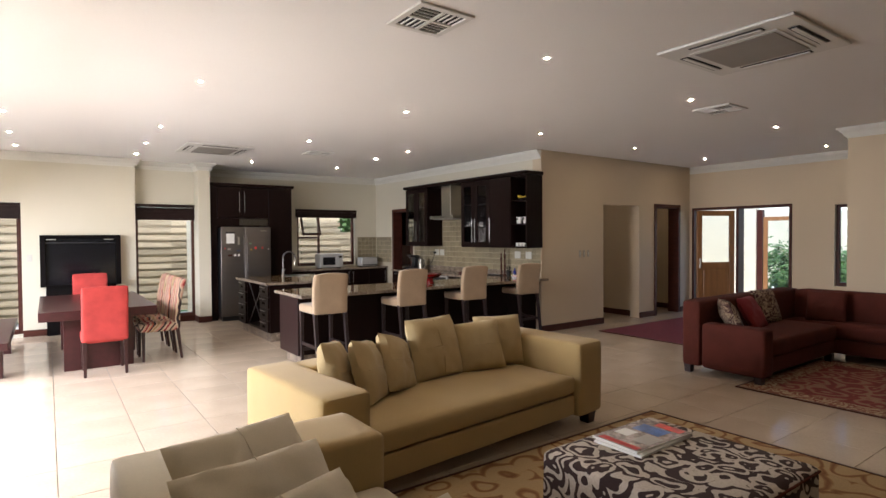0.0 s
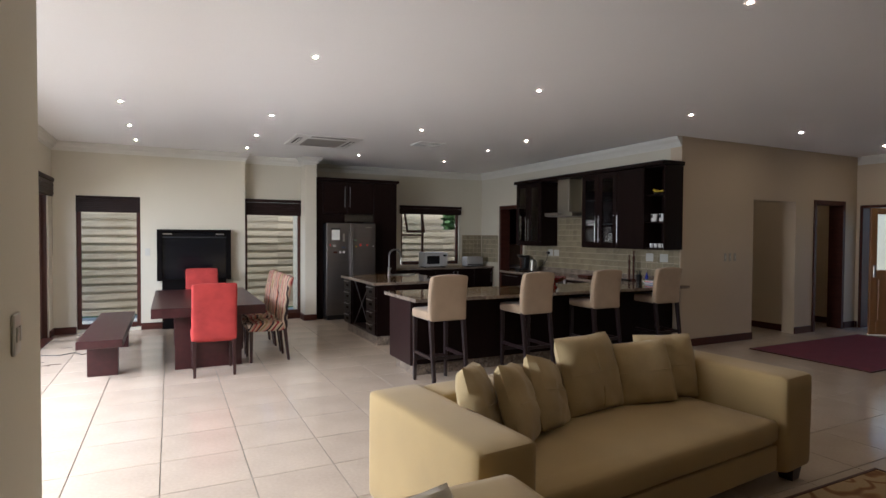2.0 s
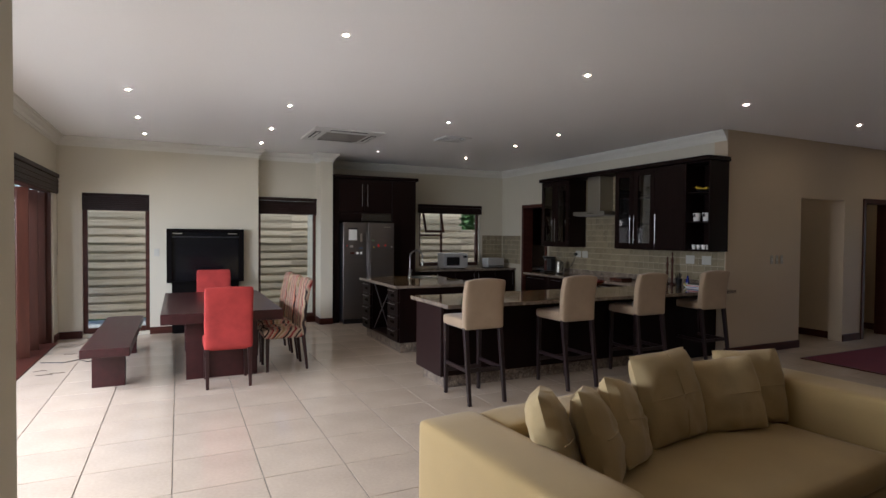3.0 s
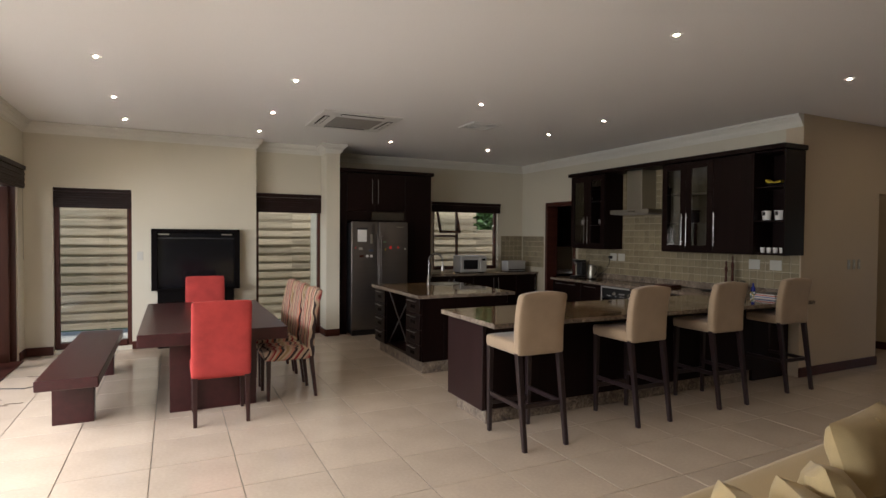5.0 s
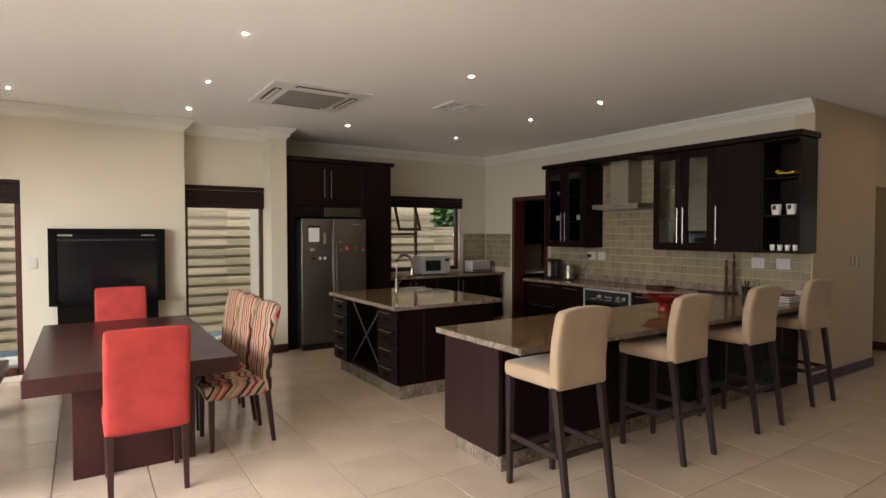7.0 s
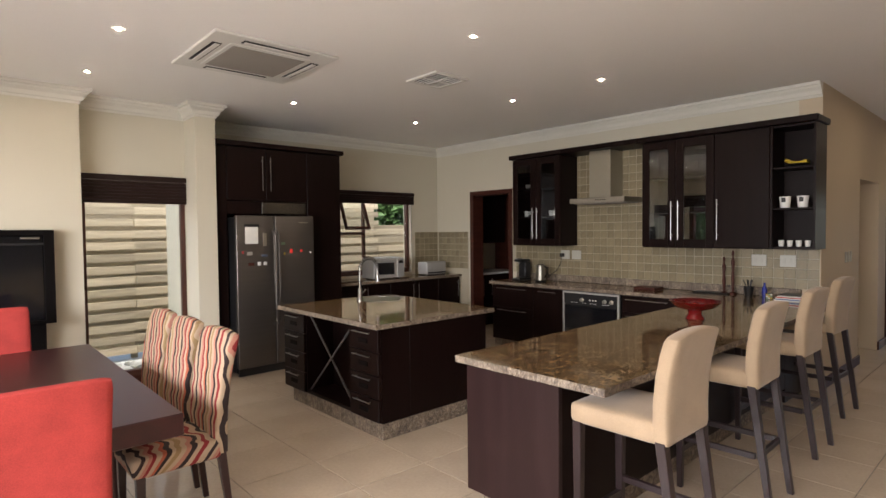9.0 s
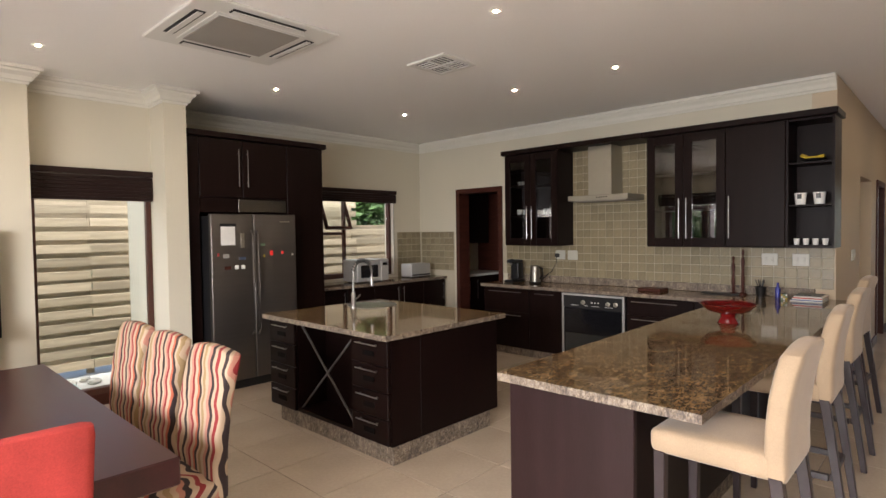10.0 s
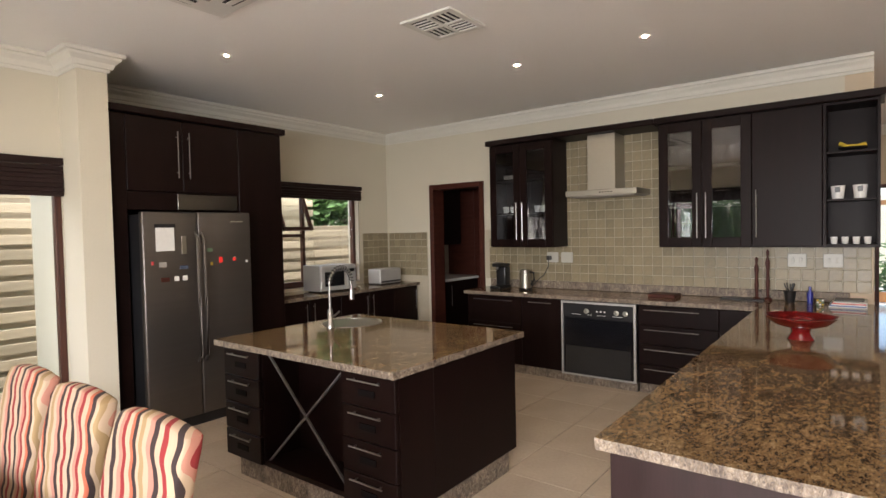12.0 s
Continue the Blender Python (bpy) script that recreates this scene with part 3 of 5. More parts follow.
gate = door_leaf("courtyard_door", "honey hardwood glazed door across the court", pose(15.02, 6.72, -0.04, 0, 0, -84), 0.80, 2.1, M_OAK)
structure("court_post", boxed(15.0, 15.12, 6.74, 6.88, -0.06, 2.25), M_SKIRT, "dark hardwood door post across the court", "door frame")

structure("side_path_end", boxed(-7.0, -1.745, 12.005, 13.2, -0.21, -0.07), M_PAVE, "bright pale paving beside the patio", "paving")
structure("court_back_wall", boxed(19.0, 19.2, 0.0, 10.0, -0.06, 2.3), M_PLASTER, "cream rendered wall at the back of the court", "wall")
fence = thing("fence", "weathered grey-brown horizontal slat fence", "fence", pose(0, 13.25, 0))
slat_mesh = mesh_of("slat", boxed(-1.0, 1.0, -0.011, 0.011, -0.05, 0.05, 0.004), M_FENCE)
for k in range(-4, 5):
    cx = 2.0 * k + 1.2
    for j in range(11 if k > 2 else 14):
        for back in (0, 1):
            o = new("slat", slat_mesh)
            o.parent = fence
            o.location = (cx + random.uniform(-0.01, 0.01), 0.12 if back else -0.02, 0.07 + 0.155 * j + (0.0775 if back else 0))
            o.rotation_euler = (random.uniform(-0.06, 0.06), random.uniform(-0.008, 0.008), 0)
for k in range(-4, 5):
    top = 1.74 if k > 2 else 2.2
    part("post", boxed(2.0 * k + 0.16, 2.0 * k + 0.24, 0.135, 0.20, -0.25, top, 0.005), M_FENCE, fence)
    part("batten", boxed(2.0 * k + 1.18, 2.0 * k + 1.22, 0.0, 0.10, -0.1, top), M_FENCE, fence)


def leafy(name, label, x, y, z0, h, w, count, seed, trunk=True, ymin=-99.0):
    """A trunk with limbs and a loose crown of many small bent leaves."""
    rnd = random.Random(seed)
    t = thing(name, label, "tree" if trunk else "shrub", pose(x, y, z0))
    if trunk:
        bm = bmesh.new()
        bmesh.ops.create_cone(bm, cap_ends=True, segments=9, radius1=0.11, radius2=0.05, depth=h * 0.6, matrix=Matrix.Translation((0, 0, h * 0.3)))
        for _ in range(7):
            a = rnd.uniform(0, 6.28)
            b0 = (0, 0, h * rnd.uniform(0.3, 0.6))
            bar(bm, b0, (w * 0.6 * math.cos(a), w * 0.6 * math.sin(a), b0[2] + h * 0.25), 0.03, 6)
        part("trunk", bm, M_TRUNK, t)
    clumps = [(rnd.gauss(0, w * 0.45), rnd.gauss(0, w * 0.35), h * (rnd.uniform(0.68, 1.0) if trunk else rnd.uniform(0.1, 0.9)), w * rnd.uniform(0.14, 0.3)) for _ in range(26)]
    vs, fs = [], []
    for _ in range(count):
        cx, cy, cz, r = rnd.choice(clumps)
        p = Vector((rnd.gauss(cx, r), rnd.gauss(cy, r), max(0.03, rnd.gauss(cz, r))))
        if p.y < ymin:
            continue
        s = rnd.uniform(0.05, 0.11)
        u = Vector((rnd.gauss(0, 1), rnd.gauss(0, 1), rnd.gauss(0, 0.6))).normalized()
        v = u.orthogonal().normalized()
        q = u.cross(v) * s * 0.15
        k = len(vs)
        vs += [p - u * s, p + v * s * 0.4 + q, p + u * s, p - v * s * 0.4 + q]
        fs += [(k, k + 1, k + 2), (k, k + 2, k + 3)]
    me = bpy.data.meshes.new("crown")
    me.from_pydata([tuple(v) for v in vs], [], fs)
    me.materials.append(M_LEAF)
    c = new("crown", me)
    c.parent = t
    return t


leafy("tree", "leafy green tree leaning over the slat fence", 7.0, 14.2, -0.2, 3.1, 1.3, 8000, 3, True, -0.8)
leafy("tree", "leafy green tree behind the low end of the fence", 8.6, 14.9, -0.2, 3.4, 1.5, 8000, 7, True, -1.4)
leafy("hedge_shrub", "dense green shrub behind the low end of the fence", 7.2, 14.9, -0.2, 2.7, 1.3, 6000, 8, False, -1.3)
leafy("hedge_shrub", "dense green shrub behind the low end of the fence", 9.6, 15.3, -0.2, 2.9, 1.4, 6000, 9, False, -1.6)
leafy("tree", "leafy green tree at the end of the garden", -3.6, 14.6, -0.2, 4.2, 2.2, 8000, 5)
for k in range(6):
    leafy("hedge_shrub", "dense green garden shrub beyond the patio", -7.2 + 0.5 * (k % 2), 3.0 + 1.9 * k, -0.2, 2.6, 1.7, 5000, 20 + k, False)
leafy("court_shrub", "bushy green shrub in the entrance court", 16.2, 5.6, -0.05, 1.3, 0.7, 2500, 41, False)
leafy("court_shrub", "bushy green shrub in the entrance court", 17.0, 7.0, -0.05, 1.3, 0.7, 2500, 42, False)
leafy("court_shrub", "bushy green shrub in the entrance court", 13.0, 3.2, -0.05, 1.6, 0.6, 2500, 43, False)
cover = tagged(part("pool_cover", boxed(0.9, 1.85, 11.95, 12.6, -0.07, 0.02, 0.03, 3), M_AQUA), "pale aqua plastic cover lying on the paving", "cover")
rs = random.Random(12)
for _ in range(9):
    bm = bmesh.new()
    bmesh.ops.create_icosphere(bm, subdivisions=2, radius=1.0)
    o = rs.uniform(0, 40)
    for v in bm.verts:
        v.co *= 1 + 0.35 * noise.noise(v.co * 1.4 + Vector((o, 0, 0)))
    w = rs.uniform(0.05, 0.11)
    bmesh.ops.scale(bm, vec=(w, w * 0.8, w * 0.55), verts=bm.verts)
    tagged(part("garden_stone", bm, M_PAVE, None, smooth=True), "pale rounded garden stone by the fence", "stone", "stones by the fence").matrix_basis = pose(rs.uniform(0.9, 2.3), rs.uniform(12.75, 13.05), -0.04, 0, 0, rs.uniform(0, 360))

# ---- furniture builders ----


def cushion_mesh(w, h, d, seed=0, n=18, pinch=0.07):
    """A plump square pillow standing on its edge: width x, height z, thickness y; corners drawn out, cloth creased."""
    rnd = random.Random(seed)
    bm = bmesh.new()
    o = rnd.uniform(0, 50)
    grid = {}
    for side in (1, -1):
        for i in range(n + 1):
            for j in range(n + 1):
                u, v = 2 * i / n - 1, 2 * j / n - 1
                if side == -1 and (i in (0, n) or j in (0, n)):
                    grid[side, i, j] = grid[1, i, j]
                    continue
                puff = (max(0.0, (1 - u * u) * (1 - v * v))) ** 0.38
                x = u * (1 - pinch * (1 - v * v) * abs(u) ** 3) * w / 2
                z = v * (1 - pinch * (1 - u * u) * abs(v) ** 3) * h / 2
                cre = 0.022 * noise.noise((u * 2.2 + o, v * 2.2, side)) + 0.011 * noise.noise((u * 5.5 + o, v * 5.5, side))
                droop = 1 - 0.045 * (abs(u * v)) ** 3
                x, z = x * droop, z * droop + 0.012 * noise.noise((u * 1.3 + o, v * 1.3, 7)) * h
                y = side * (d / 2 * puff + cre * puff)
                grid[side, i, j] = bm.verts.new((x, y, z + h / 2))
        for i in range(n):
            for j in range(n):
                f = [grid[side, i, j], grid[side, i + 1, j], grid[side, i + 1, j + 1], grid[side, i, j + 1]]
                bm.faces.new(f if side == 1 else f[::-1])
    return bm


def pillow(name, label, m, w, h, d, mat, seed, seams="both", group=""):
    t = thing(name, label, "cushion", m, group)
    part("cover", cushion_mesh(w, h, d, seed), mat, t, smooth=True)
    if seams:
        pts = [(x / 20 * w * 0.45, -(d / 2 * (max(0, 1 - (x / 20 * 0.94) ** 2)) ** 0.38 + 0.002), h / 2) for x in range(-19, 20)]
        part("piping", tube(pts, 0.004, 6), mat, t, smooth=True)
        if seams == "both":
            pts = [(0, -(d / 2 * (max(0, 1 - (z / 20 * 0.94) ** 2)) ** 0.38 + 0.002), h / 2 + z / 20 * h * 0.45) for z in range(-19, 20)]
            part("piping", tube(pts, 0.004, 6), mat, t, smooth=True)
    return t


def soft_box(x0, x1, y0, y1, z0, z1, r=0.04, sag=0.0, seed=0):
    """An upholstered block with round edges and slight unevenness."""
    bm = bmesh.new()
    box(bm, x0, x1, y0, y1, z0, z1)
    bmesh.ops.subdivide_edges(bm, edges=bm.edges[:], cuts=7, use_grid_fill=True)
    c = Vector(((x0 + x1) / 2, (y0 + y1) / 2, (z0 + z1) / 2))
    hx, hy, hz = (x1 - x0) / 2, (y1 - y0) / 2, (z1 - z0) / 2
    for v in bm.verts:
        p = v.co - c
        # push grid lines towards the edges, then round them
        q = Vector([math.copysign(1 - max(0.0, 1 - abs(a / b)) ** 1.7, a) * b for a, b in ((p.x, hx), (p.y, hy), (p.z, hz))])
        inner = Vector([max(-b + r, min(b - r, a)) for a, b in ((q.x, hx), (q.y, hy), (q.z, hz))])
        dlt = q - inner
        if dlt.length > r:
            q = inner + dlt.normalized() * r
        q.z += (sag * (1 - (q.x / hx) ** 2) * (1 - (q.y / hy) ** 2)) if q.z > 0 else 0
        k = 0.004 * noise.noise((q.x * 4 + seed, q.y * 4, q.z * 4))
        v.co = c + q + q.normalized() * k
    return bm


def taper_leg(x, y, z1, s0, s1, lean=(0, 0)):
    bm = bmesh.new()
    vs = box(bm, x - s0 / 2, x + s0 / 2, y - s0 / 2, y + s0 / 2, 0, z1)
    for v in vs:
        if v.co.z < 0.01:
            v.co.x = x + (v.co.x - x) * s1 / s0 + lean[0]
            v.co.y = y + (v.co.y - y) * s1 / s0 + lean[1]
    bmesh.ops.bevel(bm, geom=bm.edges[:], offset=0.003, segments=1, affect='EDGES')
    return bm


def curved_back(w, z0, z1, y, thick, lean, r=0.02, flare=0.0, crown=0.022):
    """An upholstered back, upright at z0 and bending away (-y) towards z1."""
    bm = bmesh.new()
    box(bm, -w / 2, w / 2, y - thick, y, z0, z1)
    bmesh.ops.subdivide_edges(bm, edges=bm.edges[:], cuts=6, use_grid_fill=True)
    c = Vector((0, y - thick / 2, (z0 + z1) / 2))
    hx, hy, hz = w / 2, thick / 2, (z1 - z0) / 2
    for v in bm.verts:
        p = v.co - c
        q = Vector([math.copysign(1 - max(0.0, 1 - abs(a / b)) ** 1.6, a) * b for a, b in ((p.x, hx), (p.y, hy), (p.z, hz))])
        inner = Vector([max(-b + r, min(b - r, a)) for a, b in ((q.x, hx), (q.y, hy), (q.z, hz))])
        dlt = q - inner
        if dlt.length > r:
            q = inner + dlt.normalized() * r
        f = max(0.0, (q.z + hz) / (2 * hz))
        q.y -= lean * f ** 1.8
        q.x *= 1 + flare * f
        q.y += 0.012 * math.sin(math.pi * f)
        q.z -= crown * (q.x / hx) ** 2 * f ** 6
        q.x *= 1 - 1.4 * crown * max(0.0, 2 * f - 1) ** 2
        v.co = c + q
    return bm


def dining_chair(name, label, m, seat_mat, back_mat, group, w=0.46, top=1.05, crown=0.003):
    """Faces +y, origin under the seat's middle."""
    t = thing(name, label, "chair", m, group)
    part("seat", soft_box(-w / 2, w / 2, -0.20, 0.25, 0.38, 0.49, 0.03, 0.01), seat_mat, t, smooth=True)
    part("backrest", curved_back(w, 0.40, top, -0.165, 0.07, 0.085, 0.022, 0.0, crown), back_mat, t, smooth=True)
    for x in (-1, 1):
        part("leg", taper_leg(x * (w / 2 - 0.03), 0.21, 0.40, 0.045, 0.03), M_CHAIRLEG, t)
        part("leg", taper_leg(x * (w / 2 - 0.03), -0.195, 0.42, 0.045, 0.03, (0, -0.05)), M_CHAIRLEG, t)
    return t


def bar_stool(m):
    t = thing("bar_stool", "tan suede bar stool with tall dark wooden legs", "bar stool", m, "stools along the bar")
    w = 0.43
    part("seat", soft_box(-w / 2, w / 2, -0.20, 0.25, 0.70, 0.80, 0.03, 0.012), M_STOOL, t, smooth=True)
    part("backrest", curved_back(w, 0.70, 1.19, -0.165, 0.075, 0.05, 0.025, 0.02), M_STOOL, t, smooth=True)
    for x in (-1, 1):
        part("leg", taper_leg(x * (w / 2 - 0.025), 0.21, 0.71, 0.045, 0.032), M_LEG, t)
        part("leg", taper_leg(x * (w / 2 - 0.025), -0.20, 0.72, 0.045, 0.034, (0, -0.10)), M_LEG, t)
        part("stretcher", boxed(x * (w / 2 - 0.025) - 0.011, x * (w / 2 - 0.025) + 0.011, -0.22, 0.20, 0.30, 0.335, 0.003), M_LEG, t)
    part("stretcher", boxed(-w / 2 + 0.03, w / 2 - 0.03, 0.195, 0.22, 0.22, 0.26, 0.003), M_LEG, t)
    part("stretcher", boxed(-w / 2 + 0.03, w / 2 - 0.03, -0.245, -0.222, 0.30, 0.335, 0.003), M_LEG, t)
    return t


# ---- dining ----
table = thing("dining_table", "dark mahogany dining table with thick top and slab legs", "table", pose(0.51, 8.9, 0))
part("tabletop", boxed(-0.61, 0.61, -1.15, 1.15, 0.65, 0.76, 0.005), M_MAH, table)
for y in (-0.80, 0.80):
    part("leg", boxed(-0.37, 0.37, y - 0.06, y + 0.06, 0, 0.648, 0.004), M_MAH, table, "solid mahogany slab leg")
bench = thing("bench", "dark mahogany slab bench beside the table", "bench", pose(-0.585, 8.98, 0))
part("seat", boxed(-0.215, 0.215, -1.22, 1.22, 0.365, 0.45, 0.005), M_MAH, bench)
for y in (-0.86, 0.86):
    part("leg", boxed(-0.15, 0.15, y - 0.05, y + 0.05, 0, 0.363, 0.004), M_MAH, bench)
dining_chair("dining_chair", "coral red suede dining chair at the table's end", pose(0.54, 7.78, 0), M_RED, M_RED, "chairs round the table", 0.475)
dining_chair("dining_chair", "coral red suede dining chair before the black panel", pose(0.55, 10.22, 0, 0, 0, 180), M_RED, M_RED, "chairs round the table", 0.475)
for y in (8.24, 8.80, 9.34):
    dining_chair("dining_chair", "dining chair in wavy multicoloured striped fabric, dark legs", pose(1.20, y, 0, 0, 0, 90), M_STR_Y, M_STR_X, "chairs round the table", 0.46, 1.07, 0.02)

panel = thing("wall_media_unit", "black gloss wall panel on a black low stand", "media unit", pose(0.475, 11.3, 0))
part("panel", boxed(-0.50, 0.50, -0.09, -0.05, 0.84, 1.62, 0.004), M_SCREEN, panel)
for a in ((-0.575, -0.50, -0.16, -0.002, 0.81, 1.67), (0.50, 0.575, -0.16, -0.002, 0.81, 1.67), (-0.50, 0.50, -0.16, -0.002, 1.62, 1.67), (-0.50, 0.50, -0.16, -0.002, 0.81, 0.84)):
    part("surround", boxed(*a, 0.003), M_MATT_SHADE, panel)
part("stand", boxed(-0.50, 0.50, -0.12, -0.025, 0.0, 0.808, 0.004), M_MATT_SHADE, panel)
for x in (-0.42, 0.40):
    part("clip", boxed(x - 0.07, x + 0.07, -0.13, -0.09, 1.585, 1.605, 0.004), M_STEEL, panel)
part("shelf", boxed(-0.50, 0.50, -0.11, -0.09, 1.53, 1.55), M_BLACK, panel)

# ---- kitchen ----


def handle(parent, a, b, out, r=0.0042):
    """A bar handle on two pegs; out: the way it stands off."""
    a, b, out = Vector(a), Vector(b), Vector(out)
    bm = bmesh.new()
    bar(bm, a + out, b + out, r)
    for f in (0.12, 0.88):
        p = a.lerp(b, f)
        bar(bm, p, p + out, r * 0.8, 6)
    return part("handle", bm, M_CHROME, parent, "brushed steel bar handle", smooth=True)


tall = thing("tall_cabinet", "espresso wood cabinet built round the fridge", "cabinet", pose(2.56, 11.25, 0))
part("side_panel", boxed(0, 0.13, 0, 0.84, 0, 2.62, 0.003), M_ESP, tall)
part("tall_door", boxed(1.14, 1.62, 0.0, 0.03, 0.10, 2.62, 0.004), M_ESP, tall)
part("body", boxed(1.145, 1.615, 0.032, 0.84, 0, 2.62), M_ESP, tall)
part("upper_body", boxed(0.132, 1.138, 0.025, 0.84, 2.0, 2.62), M_ESP, tall)
part("back_panel", boxed(0.132, 1.138, 0.60, 0.84, 0.0, 1.998), M_ESP, tall)
for k in range(2):
    d = part("door", boxed(0.135 + 0.468 * k, 0.60 + 0.535 * k, 0, 0.022, 2.0, 2.615, 0.004), M_ESP, tall)
    handle(d, (0.55 + 0.10 * k, 0, 2.12), (0.55 + 0.10 * k, 0, 2.52), (0, -0.03, 0))
part("filler_panel", boxed(0.132, 1.138, 0.012, 0.024, 1.845, 1.995, 0.002), M_ESP, tall)
part("mirror_strip", boxed(0.55, 1.12, 0.006, 0.0115, 1.85, 1.985, 0.002), plain("dark_mirror_strip", (0.14, 0.13, 0.115), 0.2, 0.9, vary=0.03, bump=0), tall, "dark polished metal strip above the fridge")
part("cornice", boxed(-0.003, 1.66, -0.04, 0.84, 2.623, 2.68, 0.006), M_ESP, tall)

fr = thing("fridge", "dark steel side-by-side fridge with magnets and notes", "fridge", pose(2.70, 11.03, 0))
part("body", boxed(0.01, 0.95, 0.07, 0.70, 0.03, 1.80, 0.006), M_BLACK, fr)
for k, (a, b) in enumerate(((0.0, 0.452), (0.458, 0.96))):
    d = part("door", boxed(a, b, 0.0, 0.065, 0.09, 1.82, 0.014, 3), M_FRIDGE, fr, smooth=True)
    x = 0.425 if k == 0 else 0.485
    bm = tube([(x, -0.005, 0.55), (x, -0.045, 0.60), (x, -0.05, 1.1), (x, -0.045, 1.60), (x, -0.005, 1.65)], 0.012)
    part("handle", bm, M_FRIDGE, d, smooth=True)
part("grille", boxed(0.02, 0.94, 0.03, 0.07, 0.0, 0.085), M_BLACK, fr)
for nm, x0, x1, z0, z1, mt, lab in (("notepad", 0.10, 0.25, 1.50, 1.71, M_PAPER, "white note sheet under a magnet"), ("key", 0.31, 0.35, 1.47, 1.62, M_STEEL, "small metal key magnet"), ("magnet", 0.12, 0.18, 1.37, 1.41, M_GRILLE, ""),
                                    ("magnet", 0.29, 0.36, 1.345, 1.375, M_SLATE, ""), ("magnet", 0.06, 0.08, 1.39, 1.42, M_PRINTRED, ""), ("magnet", 0.13, 0.20, 1.25, 1.285, M_SKIRT, ""), ("magnet", 0.24, 0.28, 1.25, 1.29, M_PAPER, ""),
                                    ("magnet", 0.31, 0.35, 1.25, 1.29, M_PAPER, ""), ("magnet", 0.53, 0.58, 1.48, 1.51, M_GREENBOX, ""), ("magnet", 0.56, 0.58, 1.36, 1.39, M_YELLOW, ""), ("magnet", 0.90, 0.92, 1.37, 1.39, M_PAPER, ""),
                                    ("badge", 0.76, 0.88, 1.735, 1.745, M_STEEL, "")):
    part(nm, boxed(x0, x1, -0.006, -0.001, z0, z1, 0.001), mt, fr, lab)
for x0, x1, z0, z1 in ((0.64, 0.672, 1.38, 1.43), (0.775, 0.80, 1.39, 1.42)):
    part("display", boxed(x0, x1, -0.005, -0.001, z0, z1), M_LED, fr, "glowing red display")
part("clip", boxed(0.09, 0.26, -0.008, -0.0065, 1.69, 1.72, 0.001), M_BLACK, fr)

# island
isl = thing("kitchen_island", "espresso wood kitchen island with drawers and wine rack", "island", pose(2.70, 8.355, 0))
part("body", boxed(0.34, 1.23, 0.05, 1.62, 0.13, 0.868, 0.003), M_ESP, isl)
part("body", boxed(0.062, 0.338, 0.05, 0.46, 0.13, 0.868), M_ESP, isl)
part("body", boxed(0.062, 0.338, 1.22, 1.62, 0.13, 0.868), M_ESP, isl)
part("rack_floor", boxed(0.062, 0.338, 0.462, 1.218, 0.13, 0.16), M_ESP, isl)
part("plinth", boxed(0.07, 1.13, 0.05, 1.52, 0.0, 0.128, 0.003), M_GRANEDGE, isl, "granite plinth")
for y0, y1 in ((0.055, 0.455), (1.225, 1.615)):
    for k in range(4):
        z = 0.14 + k * 0.182
        d = part("drawer", boxed(0.03, 0.06, y0, y1, z, z + 0.176, 0.004), M_ESP, isl)
        handle(d, (0.03, y0 + 0.08, z + 0.145), (0.03, y1 - 0.08, z + 0.145), (-0.028, 0, 0), 0.0048)
        # No cutout: a flat black plate gives the recess its shade.
        part("finger_pull", boxed(0.025, 0.0295, (y0 + y1) / 2 - 0.06, (y0 + y1) / 2 + 0.06, z + 0.06, z + 0.095), M_MATT_SHADE, d, "black plate painting the shade of a finger pull recess")
for a, b in (((0.09, 0.47, 0.16), (0.09, 1.21, 0.865)), ((0.09, 1.21, 0.16), (0.09, 0.47, 0.865))):
    bm = bmesh.new()
    a, b = Vector(a), Vector(b)
    q = (b - a).to_track_quat('Z', 'X').to_matrix().to_4x4()
    bmesh.ops.create_cube(bm, size=1, matrix=Matrix.Translation((a + b) / 2) @ q @ Matrix.Diagonal((0.013, 0.013, (b - a).length, 1)))
    part("rack_bar", bm, plain("rack_bar_wood", (0.075, 0.068, 0.065), 0.4) if "rack_bar_wood" not in bpy.data.materials else bpy.data.materials["rack_bar_wood"], isl)


def slab(name, label, x0, x1, y0, y1, z0, z1, seed):
    """A stone top with a rough-hewn edge."""
    bm = bmesh.new()
    box(bm, x0, x1, y0, y1, z0, z1)
    long = [e for e in bm.edges if e.calc_length() > 0.2]
    bmesh.ops.subdivide_edges(bm, edges=long, cuts=40, use_grid_fill=True)
    for v in bm.verts:
        ex = abs(v.co.x - x0) < 1e-4 or abs(v.co.x - x1) < 1e-4
        ey = abs(v.co.y - y0) < 1e-4 or abs(v.co.y - y1) < 1e-4
        if ex or ey:
            k = 0.006 * noise.noise((v.co.x * 22 + seed, v.co.y * 22, v.co.z * 30))
            if ex:
                v.co.x += k
            if ey:
                v.co.y += k
    ob = part(name, bm, M_GRAN, None, smooth=False)
    ob.data.materials.append(M_GRANEDGE)
    for f in ob.data.polygons:
        if abs(f.normal.z) < 0.5:
            f.material_index = 1
    return tagged(ob, label, "worktop")


slab("island_worktop", "polished brown granite worktop on the island", 2.70, 4.03, 8.39, 10.04, 0.872, 0.91, 3)
slab("bar_worktop", "long polished brown granite bar top with chiselled edge", 2.44, 6.63, 6.28, 7.24, 0.872, 0.91, 9)
slab("hob_worktop", "polished brown granite worktop along the tiled wall", 6.02, 6.64, 7.245, 10.30, 0.872, 0.91, 13)
